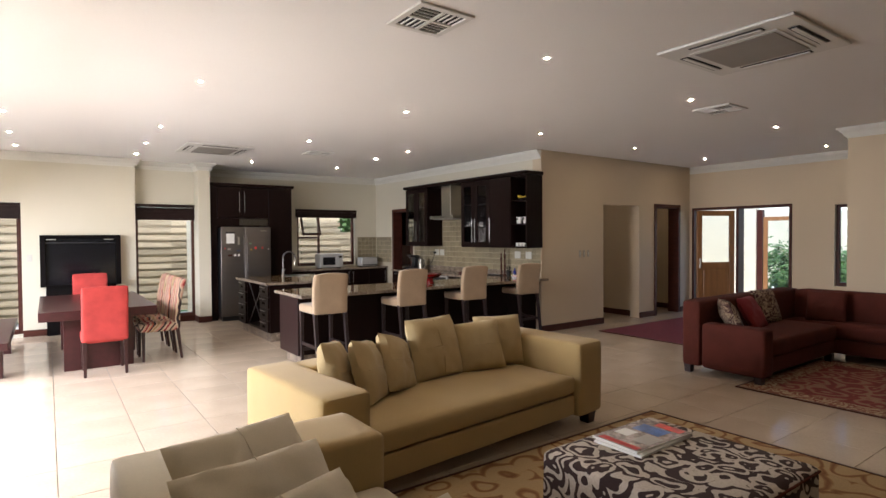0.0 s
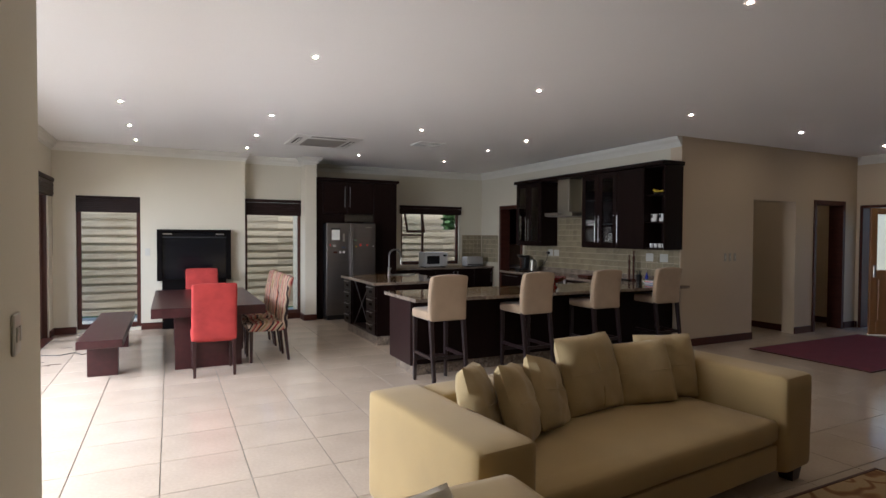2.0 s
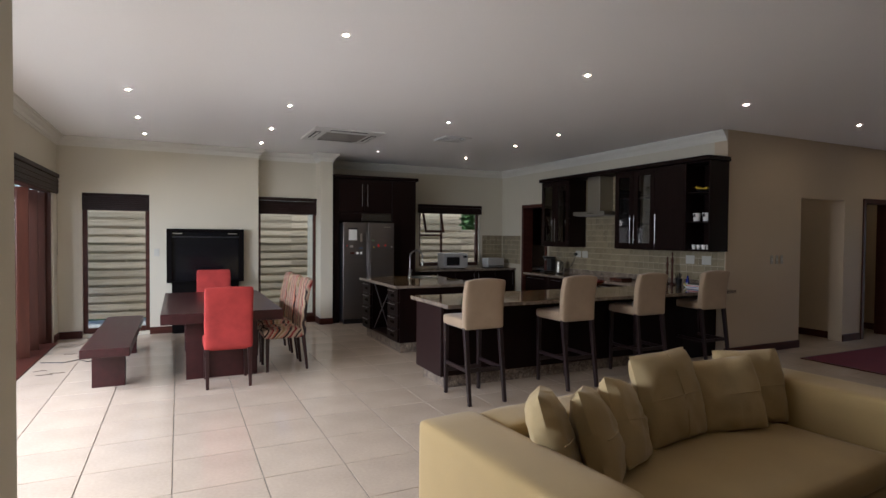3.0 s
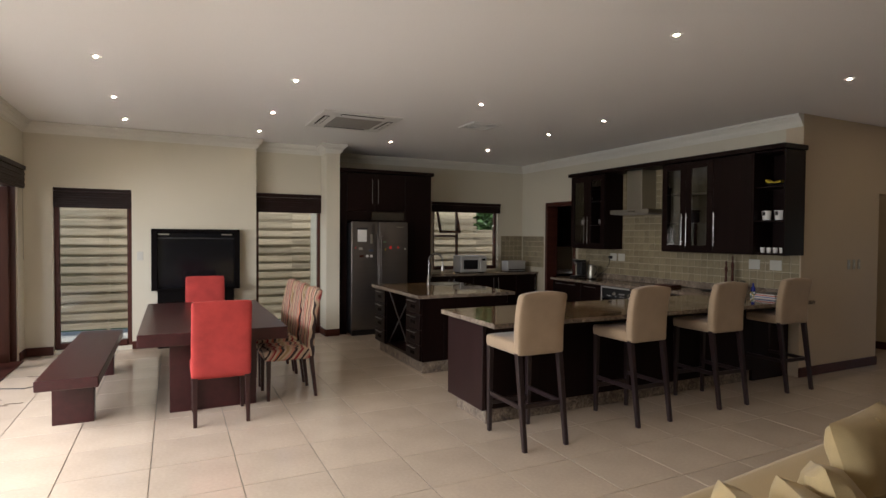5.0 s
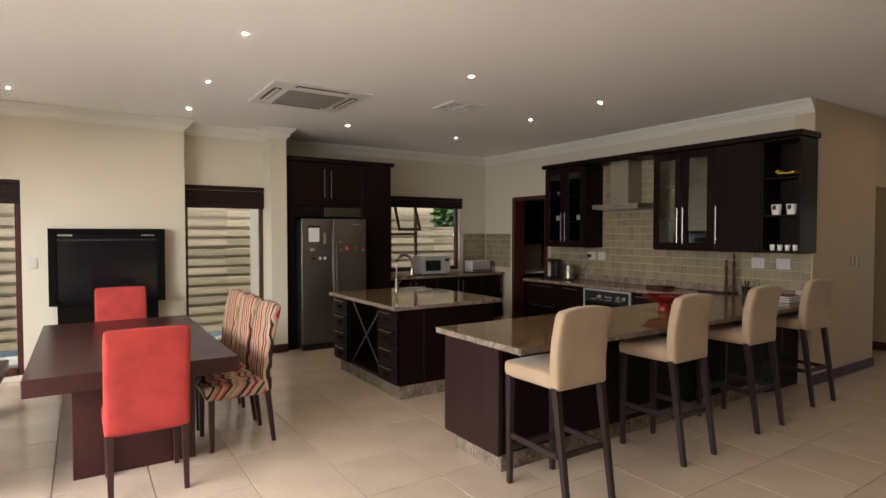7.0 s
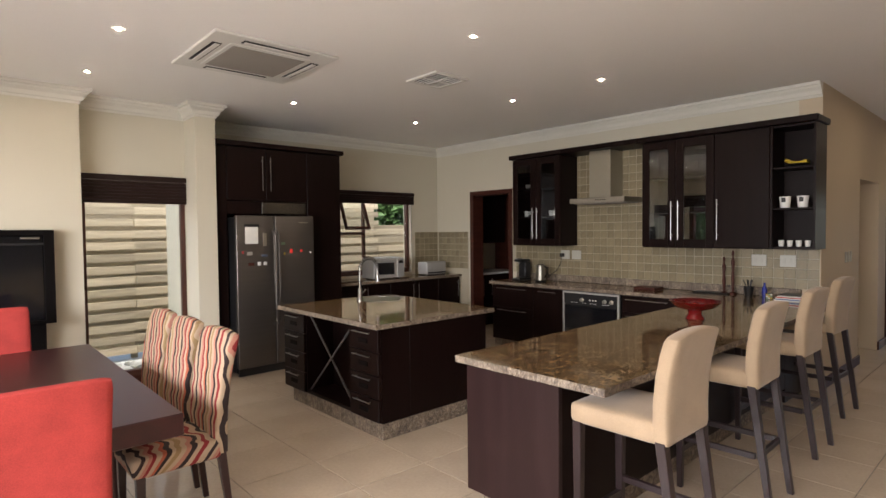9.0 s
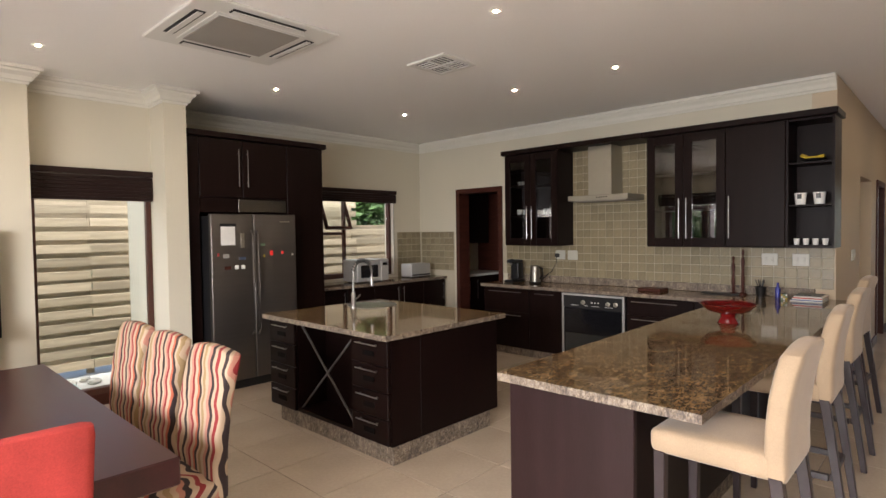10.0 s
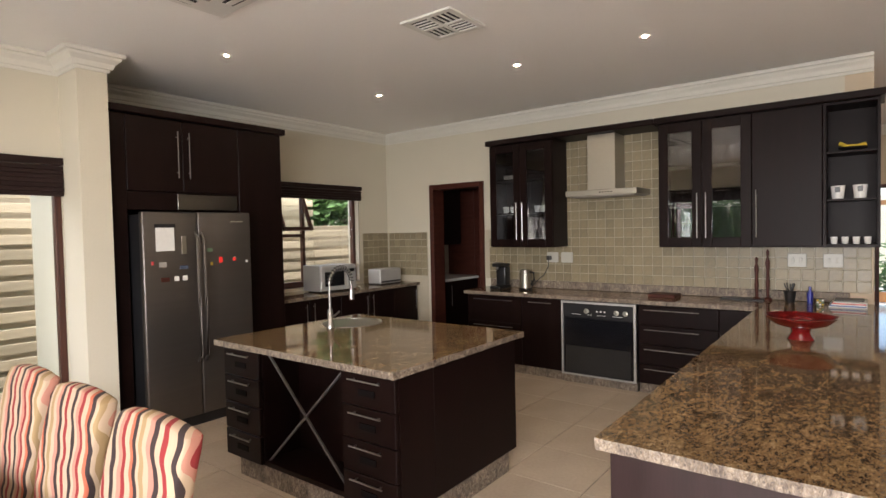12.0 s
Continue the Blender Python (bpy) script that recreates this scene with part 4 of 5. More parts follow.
slab("window_worktop", "brown granite worktop under the kitchen window", 4.23, 6.62, 11.48, 12.09, 0.872, 0.91, 15)
tagged(part("granite_upstand", boxed(6.615, 6.645, 6.62, 10.30, 0.912, 1.0, 0.004), M_GRANEDGE), "brown granite upstand along the tiled wall", "upstand")

bar_base = thing("bar_cabinet", "dark wood bar base on a granite plinth", "cabinet", pose(2.50, 6.58, 0))
part("body", boxed(0.035, 3.5, 0.0, 0.62, 0.13, 0.868, 0.003), M_ESP, bar_base)
part("end_panel", boxed(0, 0.033, -0.01, 0.63, 0.13, 0.868, 0.003), M_WENGE, bar_base, "dark red-brown end panel")
part("plinth", boxed(0.06, 3.5, 0.03, 0.56, 0, 0.128, 0.003), M_GRANEDGE, bar_base, "granite plinth")
part("return_panel", boxed(3.502, 4.14, 0.0, 0.62, 0.0, 0.868), M_ESP, bar_base)

base = thing("base_cabinet", "espresso wood base cabinet with two doors", "cabinet", pose(6.05, 9.07, 0))
part("body", boxed(0.025, 0.58, 0.0, 1.2, 0.10, 0.868), M_ESP, base)
part("plinth", boxed(0.05, 0.55, 0.0, 1.2, 0.0, 0.098), M_GRANEDGE, base, "granite plinth")
for y0, y1 in ((0.003, 0.475), (0.48, 1.197)):
    d = part("door", boxed(0, 0.022, y0, y1, 0.105, 0.862, 0.004), M_ESP, base)
    handle(d, (0, y0 + 0.10, 0.82), (0, y1 - 0.10, 0.82), (-0.028, 0, 0))
    if y0 > 0.2:
        handle(d, (0, y0 + 0.10, 0.52), (0, y1 - 0.10, 0.52), (-0.028, 0, 0))
        # Dark strip laid on the door, painting the shade of a groove.
        part("groove", boxed(-0.001, 0.002, y0 + 0.004, y1 - 0.004, 0.56, 0.564), M_SLOT_SHADE, d)
drw = thing("drawer_cabinet", "espresso wood drawer unit with steel handles", "cabinet", pose(6.05, 7.25, 0))
part("body", boxed(0.025, 0.58, 0.0, 1.015, 0.10, 0.868), M_ESP, drw)
part("plinth", boxed(0.05, 0.55, 0.0, 1.015, 0.0, 0.098), M_GRANEDGE, drw, "granite plinth")
for k in range(4):
    z = 0.105 + 0.19 * k
    d = part("drawer", boxed(0, 0.022, 0.30, 1.01, z, z + 0.184, 0.004), M_ESP, drw)
    handle(d, (0, 0.46, z + 0.145), (0, 0.95, z + 0.145), (-0.028, 0, 0))
part("filler", boxed(0, 0.022, 0.003, 0.295, 0.105, 0.862, 0.003), M_ESP, drw)

oven = thing("oven", "built-in black glass oven with steel trim", "oven", pose(6.03, 8.28, 0))
part("body", boxed(0.03, 0.56, 0.0, 0.78, 0.10, 0.865), M_BLACK, oven)
for a in ((0.0, 0.03, 0.0, 0.022, 0.09, 0.86), (0.0, 0.03, 0.758, 0.78, 0.09, 0.86), (0.0, 0.03, 0.022, 0.758, 0.838, 0.86), (0.0, 0.03, 0.022, 0.758, 0.09, 0.105)):
    part("trim", boxed(*a, 0.002), M_STEELP, oven)
part("control_panel", boxed(0.004, 0.03, 0.022, 0.758, 0.70, 0.838), M_BLACK, oven)
part("plinth", boxed(0.05, 0.55, 0.002, 0.778, 0.0, 0.088), M_GRANEDGE, oven, "granite plinth")
for y, w in ((0.13, 0.10), (0.30, 0.09), (0.44, 0.05), (0.56, 0.10)):
    part("legend", boxed(0.0025, 0.0038, y, y + w, 0.725, 0.730), M_PAPER, oven, "small white printed legend")
dr = part("door", boxed(-0.004, 0.03, 0.03, 0.75, 0.11, 0.69, 0.004), M_SCREEN, oven, "black glass oven door")
part("lower_glass", boxed(-0.008, -0.0045, 0.05, 0.73, 0.115, 0.40), plain("smoked_glass", (0.03, 0.03, 0.03), 0.08, 0.2, bump=0), dr)
for y in (0.10, 0.19, 0.50):
    k = lathe([(0.026, 0), (0.026, 0.006), (0.02, 0.008), (0.018, 0.03)], 16)
    bmesh.ops.transform(k, matrix=pose(0.004, y, 0.765, 0, -90, 0), verts=k.verts)
    part("knob", k, M_STEEL, oven, smooth=True)
for y in (0.30, 0.34, 0.38):
    part("lamp_mark", boxed(0.0, 0.0035, y, y + 0.018, 0.76, 0.775), M_PAPER, oven)

backb = thing("window_cabinet", "espresso wood base cabinets under the window", "cabinet", pose(4.24, 11.52, 0))
part("body", boxed(0, 2.37, 0.025, 0.56, 0.10, 0.868), M_ESP, backb)
part("plinth", boxed(0, 2.37, 0.05, 0.5, 0, 0.098), M_GRAN, backb)
for k in range(5):
    x0, x1 = 0.474 * k + 0.003, 0.474 * (k + 1) - 0.003
    d = part("door", boxed(x0, x1, 0, 0.022, 0.105, 0.862, 0.004), M_ESP, backb)
    hx = x1 - 0.05 if k % 2 == 0 else x0 + 0.05
    handle(d, (hx, 0, 0.55), (hx, 0, 0.82), (0, -0.028, 0))


def wall_cabinet(label, y0, y1, doors, open_right=0.0):
    """A wall unit against the tiles; doors: (y, y, glazed, handle side)."""
    t = thing("wall_cabinet", label, "cabinet", pose(6.25, y0, 0))
    w = y1 - y0
    z0, z1 = 1.41, 2.60
    part("back", boxed(0.36, 0.385, 0, w, z0, z1), M_ESP, t)
    part("side_panel", boxed(0.024, 0.358, 0, 0.02, z0, z1), M_ESP, t)
    part("side_panel", boxed(0.024, 0.358, w - 0.02, w, z0, z1), M_ESP, t)
    part("top", boxed(0.024, 0.358, 0.02, w - 0.02, z1 - 0.02, z1), M_ESP, t)
    part("bottom", boxed(0.024, 0.358, 0.02, w - 0.02, z0, z0 + 0.025), M_ESP, t)
    part("cornice", boxed(-0.045, 0.385, -0.03, w + 0.03, z1 + 0.002, z1 + 0.06, 0.008, 2), M_ESP, t)
    part("shelf", boxed(0.04, 0.358, 0.02, w - 0.02, 1.795, 1.81), M_ESP, t)
    part("shelf", boxed(0.04, 0.358, 0.02, w - 0.02, 2.185, 2.20), M_ESP, t)
    if open_right:
        part("divider", boxed(0.0, 0.358, open_right, open_right + 0.02, z0, z1), M_ESP, t)
    for a, b, glazed, side in doors:
        a, b = a - y0, b - y0
        if glazed:
            d = new("door")
            d.parent = t
            d.empty_display_size = 0.1
            f = 0.085
            for nm, c in (("stile", (a, a + f, z0 + 0.01, z1 - 0.01)), ("stile", (b - f, b, z0 + 0.01, z1 - 0.01)), ("rail", (a + f, b - f, z1 - f - 0.01, z1 - 0.01)), ("rail", (a + f, b - f, z0 + 0.01, z0 + 0.01 + f))):
                part(nm, boxed(0, 0.022, c[0], c[1], c[2], c[3], 0.003), M_ESP, d)
            part("pane", boxed(0.009, 0.013, a + f, b - f, z0 + f, z1 - f), M_CABGLASS, d, "clear glass pane").visible_shadow = False
        else:
            d = part("door", boxed(0, 0.022, a, b, z0 + 0.01, z1 - 0.01, 0.004), M_ESP, t)
        y = b - 0.035 if side > 0 else a + 0.035
        handle(d, (0, y, 1.50), (0, y, 1.92), (-0.03, 0, 0))
    return t


wall_cabinet("espresso wall cabinet with glazed doors and crockery", 9.25, 10.06, [(9.255, 9.65, True, 1), (9.655, 10.055, True, -1)])
wall_cabinet("espresso wall cabinet with glazed doors and open shelves", 6.42, 8.12, [(7.73, 8.115, True, -1), (7.32, 7.725, True, 1), (6.80, 7.315, False, 1)], 0.355)

tagged(part("cabinet_fascia", boxed(6.205, 6.635, 8.155, 9.215, 2.602, 2.66, 0.006), M_ESP), "espresso wood fascia bridging the wall cabinets", "fascia")
hood = thing("cooker_hood", "brushed steel chimney cooker hood", "hood", pose(6.30, 8.62, 0))
part("canopy", boxed(-0.10, 0.34, -0.31, 0.45, 1.95, 2.01, 0.004), M_STEEL, hood)
part("chimney", boxed(0.05, 0.34, -0.04, 0.26, 2.012, 2.60, 0.003), M_STEEL, hood)
for k in range(5):
    part("button", boxed(-0.105, -0.1005, -0.06 + 0.03 * k, -0.045 + 0.03 * k, 1.975, 1.988), M_BLACK, hood)
part("filter", boxed(-0.06, 0.30, -0.27, 0.40, 1.94, 1.949), M_GRILLE, hood)

# tap and sink on the island


def drill(ob, x, y, r, z0, z1):
    """Cuts a round hole down into a mesh."""
    bm = bmesh.new()
    bmesh.ops.create_cone(bm, cap_ends=True, segments=48, radius1=r, radius2=r, depth=z1 - z0, matrix=Matrix.Translation((x, y, (z0 + z1) / 2)))
    cutter = new("cutter", mesh_of("cutter", bm, M_STEEL))
    mod = ob.modifiers.new("hole", 'BOOLEAN')
    mod.operation, mod.object, mod.solver = 'DIFFERENCE', cutter, 'EXACT'
    done = bpy.data.meshes.new_from_object(ob.evaluated_get(bpy.context.evaluated_depsgraph_get()))
    ob.modifiers.clear()
    ob.data = done
    bpy.data.objects.remove(cutter)


drill(bpy.data.objects["island_worktop"], 3.68, 9.72, 0.203, 0.8, 1.0)
for o in isl.children:
    if o.name.startswith("body") and o.dimensions.x > 0.5:
        drill(o, 3.68, 9.72, 0.203, 0.70, 1.0)
snk = thing("sink", "round stainless steel sink set in the granite", "sink", pose(3.68, 9.72, 0.911))
part("rim", lathe([(0.196, -0.004), (0.196, 0.003), (0.205, 0.006), (0.232, 0.004), (0.234, 0.0), (0.205, 0.0005)], 48), M_CHROME, snk, smooth=True)
bm = bmesh.new()
prof = [(0.199, 0.002), (0.190, -0.02), (0.182, -0.12), (0.165, -0.15), (0.03, -0.16)]
rings = [[bm.verts.new((r * math.cos(k * math.pi / 24), r * math.sin(k * math.pi / 24), z)) for k in range(48)] for r, z in prof]
for a, c in zip(rings, rings[1:]):
    for k in range(48):
        bm.faces.new((a[k], a[(k + 1) % 48], c[(k + 1) % 48], c[k]))
bm.faces.new(rings[-1])
part("bowl", bm, M_STEEL, snk, smooth=True)
part("drain", lathe([(0.03, -0.159), (0.03, -0.155), (0.01, -0.156)], 20), M_BLACK, snk)
tap = thing("kitchen_tap", "chrome spring-neck kitchen tap", "tap", pose(3.43, 9.69, 0.911))
part("base", lathe([(0.03, 0), (0.03, 0.02), (0.022, 0.03), (0.02, 0.13), (0.014, 0.14)], 18), M_CHROME, tap, smooth=True)
arc = [(0.11 - 0.11 * math.cos(a * math.pi / 18), 0, 0.33 + 0.11 * math.sin(a * math.pi / 18)) for a in range(0, 19)]
part("neck", tube([(0, 0, 0.13), (0, 0, 0.22), (0, 0, 0.30)] + arc + [(0.22, 0, 0.27)], 0.010, 10), M_CHROME, tap, smooth=True)
coil = [(0.11 - (0.11) * math.cos(a) + 0.018 * math.cos(28 * a) * -math.cos(a), 0.018 * math.sin(28 * a), 0.33 + 0.11 * math.sin(a) + 0.018 * math.cos(28 * a) * math.sin(a)) for a in np.linspace(0, math.pi, 260)]
part("spring", tube(coil, 0.0035, 5), M_BLACK, tap, smooth=True)
part("spray_head", lathe([(0.012, 0), (0.018, -0.02), (0.02, -0.09), (0.015, -0.095)], 14, 0.22, 0, 0.28), M_CHROME, tap, smooth=True)
part("lever", tube([(0, -0.02, 0.08), (0, -0.06, 0.10), (0, -0.10, 0.13)], 0.007), M_CHROME, tap, smooth=True)


def mug(name, label, x, y, z, r, h, mat, group="", cat="cup", ear=True):
    t = thing(name, label, cat, pose(x, y, z), group)
    part("body", lathe([(r * 0.72, 0), (r * 0.8, 0.003), (r, h), (r * 0.9, h), (r * 0.7, 0.012)], 16), mat, t, smooth=True)
    if ear:
        part("ear", tube([(0, -r * 0.8, h * 0.25), (0, -r * 1.5, h * 0.4), (0, -r * 1.5, h * 0.65), (0, -r * 0.9, h * 0.8)], r * 0.13, 6), mat, t, smooth=True)
    return t


# crockery in the wall cabinets and on the open shelves
for k, y in enumerate((6.55, 6.70)):
    t = mug("pot", "white ceramic pot with a dark motif", 6.38, y, 1.811, 0.052, 0.11, M_PORC, "pots on the open shelf", "pot", False)
    part("motif", boxed(-0.053, -0.048, -0.018, 0.018, 0.055, 0.10, 0.002), M_BLACK, t, "dark painted motif")
for k in range(4):
    mug("glass_jar", "small white lidded jar", 6.36, 6.50 + 0.075 * k, 1.436, 0.027, 0.06, M_PORC, "jars on the open shelf", "jar", False)
ban = thing("banana_bunch", "small bunch of yellow bananas in a dark dish", "fruit", pose(6.38, 6.60, 2.201))
part("dish", lathe([(0.05, 0), (0.09, 0.02), (0.10, 0.03), (0.085, 0.028), (0.04, 0.012)], 20), M_BLACK, ban, smooth=True)
for k in range(4):
    part("banana", tube([(-0.04 + 0.025 * k, -0.09, 0.05), (-0.04 + 0.025 * k, -0.03, 0.035), (-0.04 + 0.025 * k, 0.04, 0.04), (-0.04 + 0.02 * k, 0.09, 0.07)], 0.016, 7), M_YELLOW, ban, smooth=True)
for y in (9.94, 9.84, 9.52, 9.45, 9.38):
    mug("mug", "white porcelain mug on a cabinet shelf", 6.42, y, 1.811, 0.036, 0.075, M_PORC, "mugs in the cabinet")
for y in (9.90, 9.50, 9.42):
    mug("mug", "white porcelain cup on a low cabinet shelf", 6.42, y, 1.436, 0.033, 0.06, M_PORC, "mugs in the cabinet")
for y in (9.95, 9.88, 9.80):
    mug("mug", "grey stoneware cup on the top shelf", 6.45, y, 2.201, 0.03, 0.06, M_GRILLE, "mugs in the cabinet")
bottle = tagged(part("bottle", lathe([(0.03, 0), (0.03, 0.10), (0.012, 0.14), (0.012, 0.18)], 14, 6.44, 9.45, 1.811), M_CHROME, None, smooth=True), "slim metallic bottle on a cabinet shelf", "bottle")
for zz, ys in ((2.201, (8.02, 7.95, 7.88, 7.66, 7.58, 7.50, 7.43)), (1.811, (8.02, 7.95, 7.88, 7.66, 7.58, 7.50, 7.43))):
    for i, y in enumerate(ys):
        t = thing("wine_glass", "stemmed wine glass standing in the cabinet", "glass", pose(6.40 + 0.05 * (i % 2), y, zz), "glasses in the cabinet")
        part("foot", lathe([(0.028, 0), (0.026, 0.003), (0.004, 0.006), (0.004, 0.07)], 12), M_CRYSTAL, t, smooth=True)
        part("bowl", lathe([(0.004, 0.07), (0.026, 0.09), (0.032, 0.12), (0.027, 0.16), (0.026, 0.16), (0.03, 0.12)], 12), M_CRYSTAL, t, smooth=True)

# on the worktops
bowl = thing("fruit_bowl", "glossy red footed bowl on the bar top", "bowl", pose(4.66, 6.83, 0.911))
part("foot", lathe([(0.075, 0), (0.07, 0.01), (0.05, 0.045), (0.055, 0.065)], 28), M_REDG, bowl, smooth=True)
part("dish", lathe([(0.055, 0.065), (0.14, 0.09), (0.195, 0.14), (0.188, 0.14), (0.13, 0.10), (0.03, 0.08)], 36), M_REDG, bowl, smooth=True)
kettle = thing("kettle", "brushed steel jug kettle", "kettle", pose(6.38, 9.67, 0.911))
part("base", lathe([(0.075, 0), (0.08, 0.01), (0.07, 0.02)], 24), M_BLACK, kettle, smooth=True)
part("jug", lathe([(0.07, 0.022), (0.072, 0.05), (0.058, 0.20), (0.062, 0.23), (0.02, 0.24)], 24), M_STEEL, kettle, smooth=True)
part("handle", tube([(0, -0.06, 0.21), (0, -0.11, 0.20), (0, -0.115, 0.12), (0, -0.07, 0.06)], 0.011), M_BLACK, kettle, smooth=True)
part("spout", boxed(-0.012, 0.012, 0.045, 0.085, 0.19, 0.225, 0.008), M_STEEL, kettle)
cof = thing("coffee_machine", "small black capsule coffee machine", "coffee machine", pose(6.40, 10.02, 0.911))
part("base", boxed(-0.14, 0.12, -0.07, 0.07, 0, 0.035, 0.008, 2), M_BLACK, cof)
part("column", boxed(0.0, 0.12, -0.065, 0.065, 0.036, 0.26, 0.015, 3), M_BLACK, cof, smooth=True)
part("head", boxed(-0.10, 0.12, -0.06, 0.06, 0.262, 0.30, 0.012, 2), M_BLACK, cof, smooth=True)
part("spout", lathe([(0.014, 0), (0.018, 0.03)], 12, -0.07, 0, 0.232), M_CHROME, cof, smooth=True)
part("lever", boxed(-0.13, -0.02, -0.03, 0.03, 0.302, 0.315, 0.005), M_CHROME, cof)


def wall_plate(name, label, m, w, h, switches, mat=None):
    """Faces -y; origin on the wall."""
    t = thing(name, label, "switch", m)
    part("plate", boxed(-w / 2, w / 2, -0.009, 0, -h / 2, h / 2, 0.003), mat or M_PLATE, t)
    for k in range(switches):
        x = (k - (switches - 1) / 2) * w / (switches + 0.4)
        part("rocker", boxed(x - 0.010, x + 0.010, -0.014, -0.0095, -0.022, 0.022, 0.002), M_PLATE, t)
    return t


for y, n in ((9.44, 1), (9.26, 2), (7.01, 2), (6.74, 2)):
    wall_plate("wall_socket", "white double wall socket on the tiles", pose(6.636, y, 1.28, 0, 0, -90), 0.145, 0.12, n)
plug = thing("plug", "black plug with its cable in the socket", "plug", pose(6.60, 9.47, 1.27))
part("plug_body", boxed(-0.03, 0.02, -0.025, 0.025, -0.02, 0.03, 0.008, 2), M_BLACK, plug)
part("cable", tube([(-0.02, 0.0, -0.02), (-0.03, 0.0, -0.10), (-0.05, 0.05, -0.20), (-0.08, 0.12, -0.26), (-0.14, 0.17, -0.33)], 0.005), M_BLACK, plug, smooth=True)
wall_plate("light_switch", "white light switch beside the window", pose(-0.24, 11.299, 1.29), 0.075, 0.12, 1)
wall_plate("light_switch", "white light switch on the side wall", pose(-0.309, 2.87, 1.30, 0, 0, 90), 0.075, 0.12, 2)
for k in range(3):
    wall_plate("light_switch", "pale steel wall switch plate", pose(7.60 + 0.11 * k, 6.459, 1.29), 0.05, 0.12, 1, M_STEEL)

mw = thing("microwave", "silver microwave oven on the window worktop", "microwave", pose(5.25, 11.78, 0.911, 0, 0, -4))
part("body", boxed(-0.27, 0.27, -0.16, 0.18, 0.012, 0.32, 0.008, 2), M_STEELP, mw)
part("door", boxed(-0.265, 0.13, -0.178, -0.161, 0.02, 0.312, 0.004), M_STEELP, mw)
part("window", boxed(-0.21, 0.08, -0.182, -0.1785, 0.07, 0.245, 0.002), M_SCREEN, mw)
part("control_panel", boxed(0.135, 0.265, -0.178, -0.161, 0.02, 0.312, 0.004), M_STEELP, mw)
part("dial", boxed(0.16, 0.24, -0.182, -0.1785, 0.23, 0.27, 0.002), M_SCREEN, mw)
for x in (-0.23, 0.23):
    part("foot", boxed(x - 0.02, x + 0.02, -0.1, 0.1, 0, 0.0115), M_BLACK, mw)
tst = thing("bread_bin", "brushed steel box on the window worktop", "bread bin", pose(6.24, 11.78, 0.911))
part("body", boxed(-0.21, 0.21, -0.11, 0.13, 0.012, 0.21, 0.02, 3), M_STEELP, tst, smooth=True)
part("base", boxed(-0.20, 0.20, -0.10, 0.12, 0, 0.0115), M_BLACK, tst)
part("strip", boxed(-0.19, 0.19, -0.113, -0.109, 0.03, 0.05), M_BLACK, tst)

board = tagged(part("chopping_board", boxed(6.28, 6.5, 7.98, 8.24, 0.911, 0.945, 0.004), M_SKIRT), "dark wooden board on the granite", "board")
for y, h in ((7.32, 0.40), (7.23, 0.47)):
    t = thing("wooden_figure", "slim carved dark wooden figure", "ornament", pose(6.53, y, 0.911))
    part("carving", lathe([(0.035, 0), (0.035, 0.015), (0.012, 0.03), (0.018, h * 0.35), (0.012, h * 0.55), (0.02, h * 0.75), (0.008, h * 0.85), (0.014, h * 0.95), (0.004, h)], 12), M_SKIRT, t, smooth=True)
tray = tagged(part("tray", boxed(6.44, 6.60, 7.25, 7.62, 0.911, 0.925, 0.004), M_BLACK), "flat black tray under the figures", "tray")
pot = thing("utensil_pot", "small black pot of dark twigs", "pot", pose(6.46, 7.05, 0.911))
part("pot_body", lathe([(0.035, 0), (0.05, 0.10), (0.045, 0.10), (0.03, 0.02)], 18), M_BLACK, pot, smooth=True)
rp = random.Random(4)
for _ in range(8):
    part("twig", tube([(0, 0, 0.05), (rp.uniform(-0.05, 0.05), rp.uniform(-0.05, 0.05), 0.17)], 0.005, 5), M_BLACK, pot)
blu = tagged(part("blue_bottle", lathe([(0.022, 0), (0.024, 0.09), (0.010, 0.12), (0.010, 0.15)], 14, 6.46, 6.90, 0.911), M_COBALT, None, smooth=True), "small cobalt blue bottle", "bottle")
puz = thing("puzzle_cube", "small coloured puzzle cube", "toy", pose(6.36, 6.83, 0.911, 0, 0, 20))
part("cube", boxed(-0.029, 0.029, -0.029, 0.029, 0, 0.058, 0.003), M_BLACK, puz)
for i in range(3):
    for j in range(3):
        part("sticker", boxed(-0.0305, -0.0295, -0.027 + 0.019 * i, -0.011 + 0.019 * i, 0.003 + 0.018 * j, 0.018 + 0.018 * j), (M_YELLOW, M_GREENBOX, M_PAPER)[(i * 2 + j) % 3], puz)
for k in range(5):
    tagged(part("magazine", boxed(6.27 - 0.004 * k, 6.55 + 0.003 * k, 6.50 + 0.01 * (k % 2), 6.76 - 0.008 * k, 0.911 + 0.010 * k, 0.920 + 0.010 * k, 0.001), (M_PAPER, M_BLUE, M_PAPER, M_PRINTRED, M_PAPER)[k]), "magazine in a flat pile on the bar", "magazine")
tagged(part("folder", boxed(6.30, 6.50, 6.52, 6.72, 0.962, 0.972, 0.002), M_BLACK), "black folder on top of the magazines", "folder")

bar_stool(pose(2.70, 6.25, 0))
for x, y, a in ((3.865, 6.29, 1), (4.945, 6.33, -1), (6.09, 6.40, -3)):
    copy_thing(bpy.data.objects["bar_stool"], pose(x, y, 0, 0, 0, a))

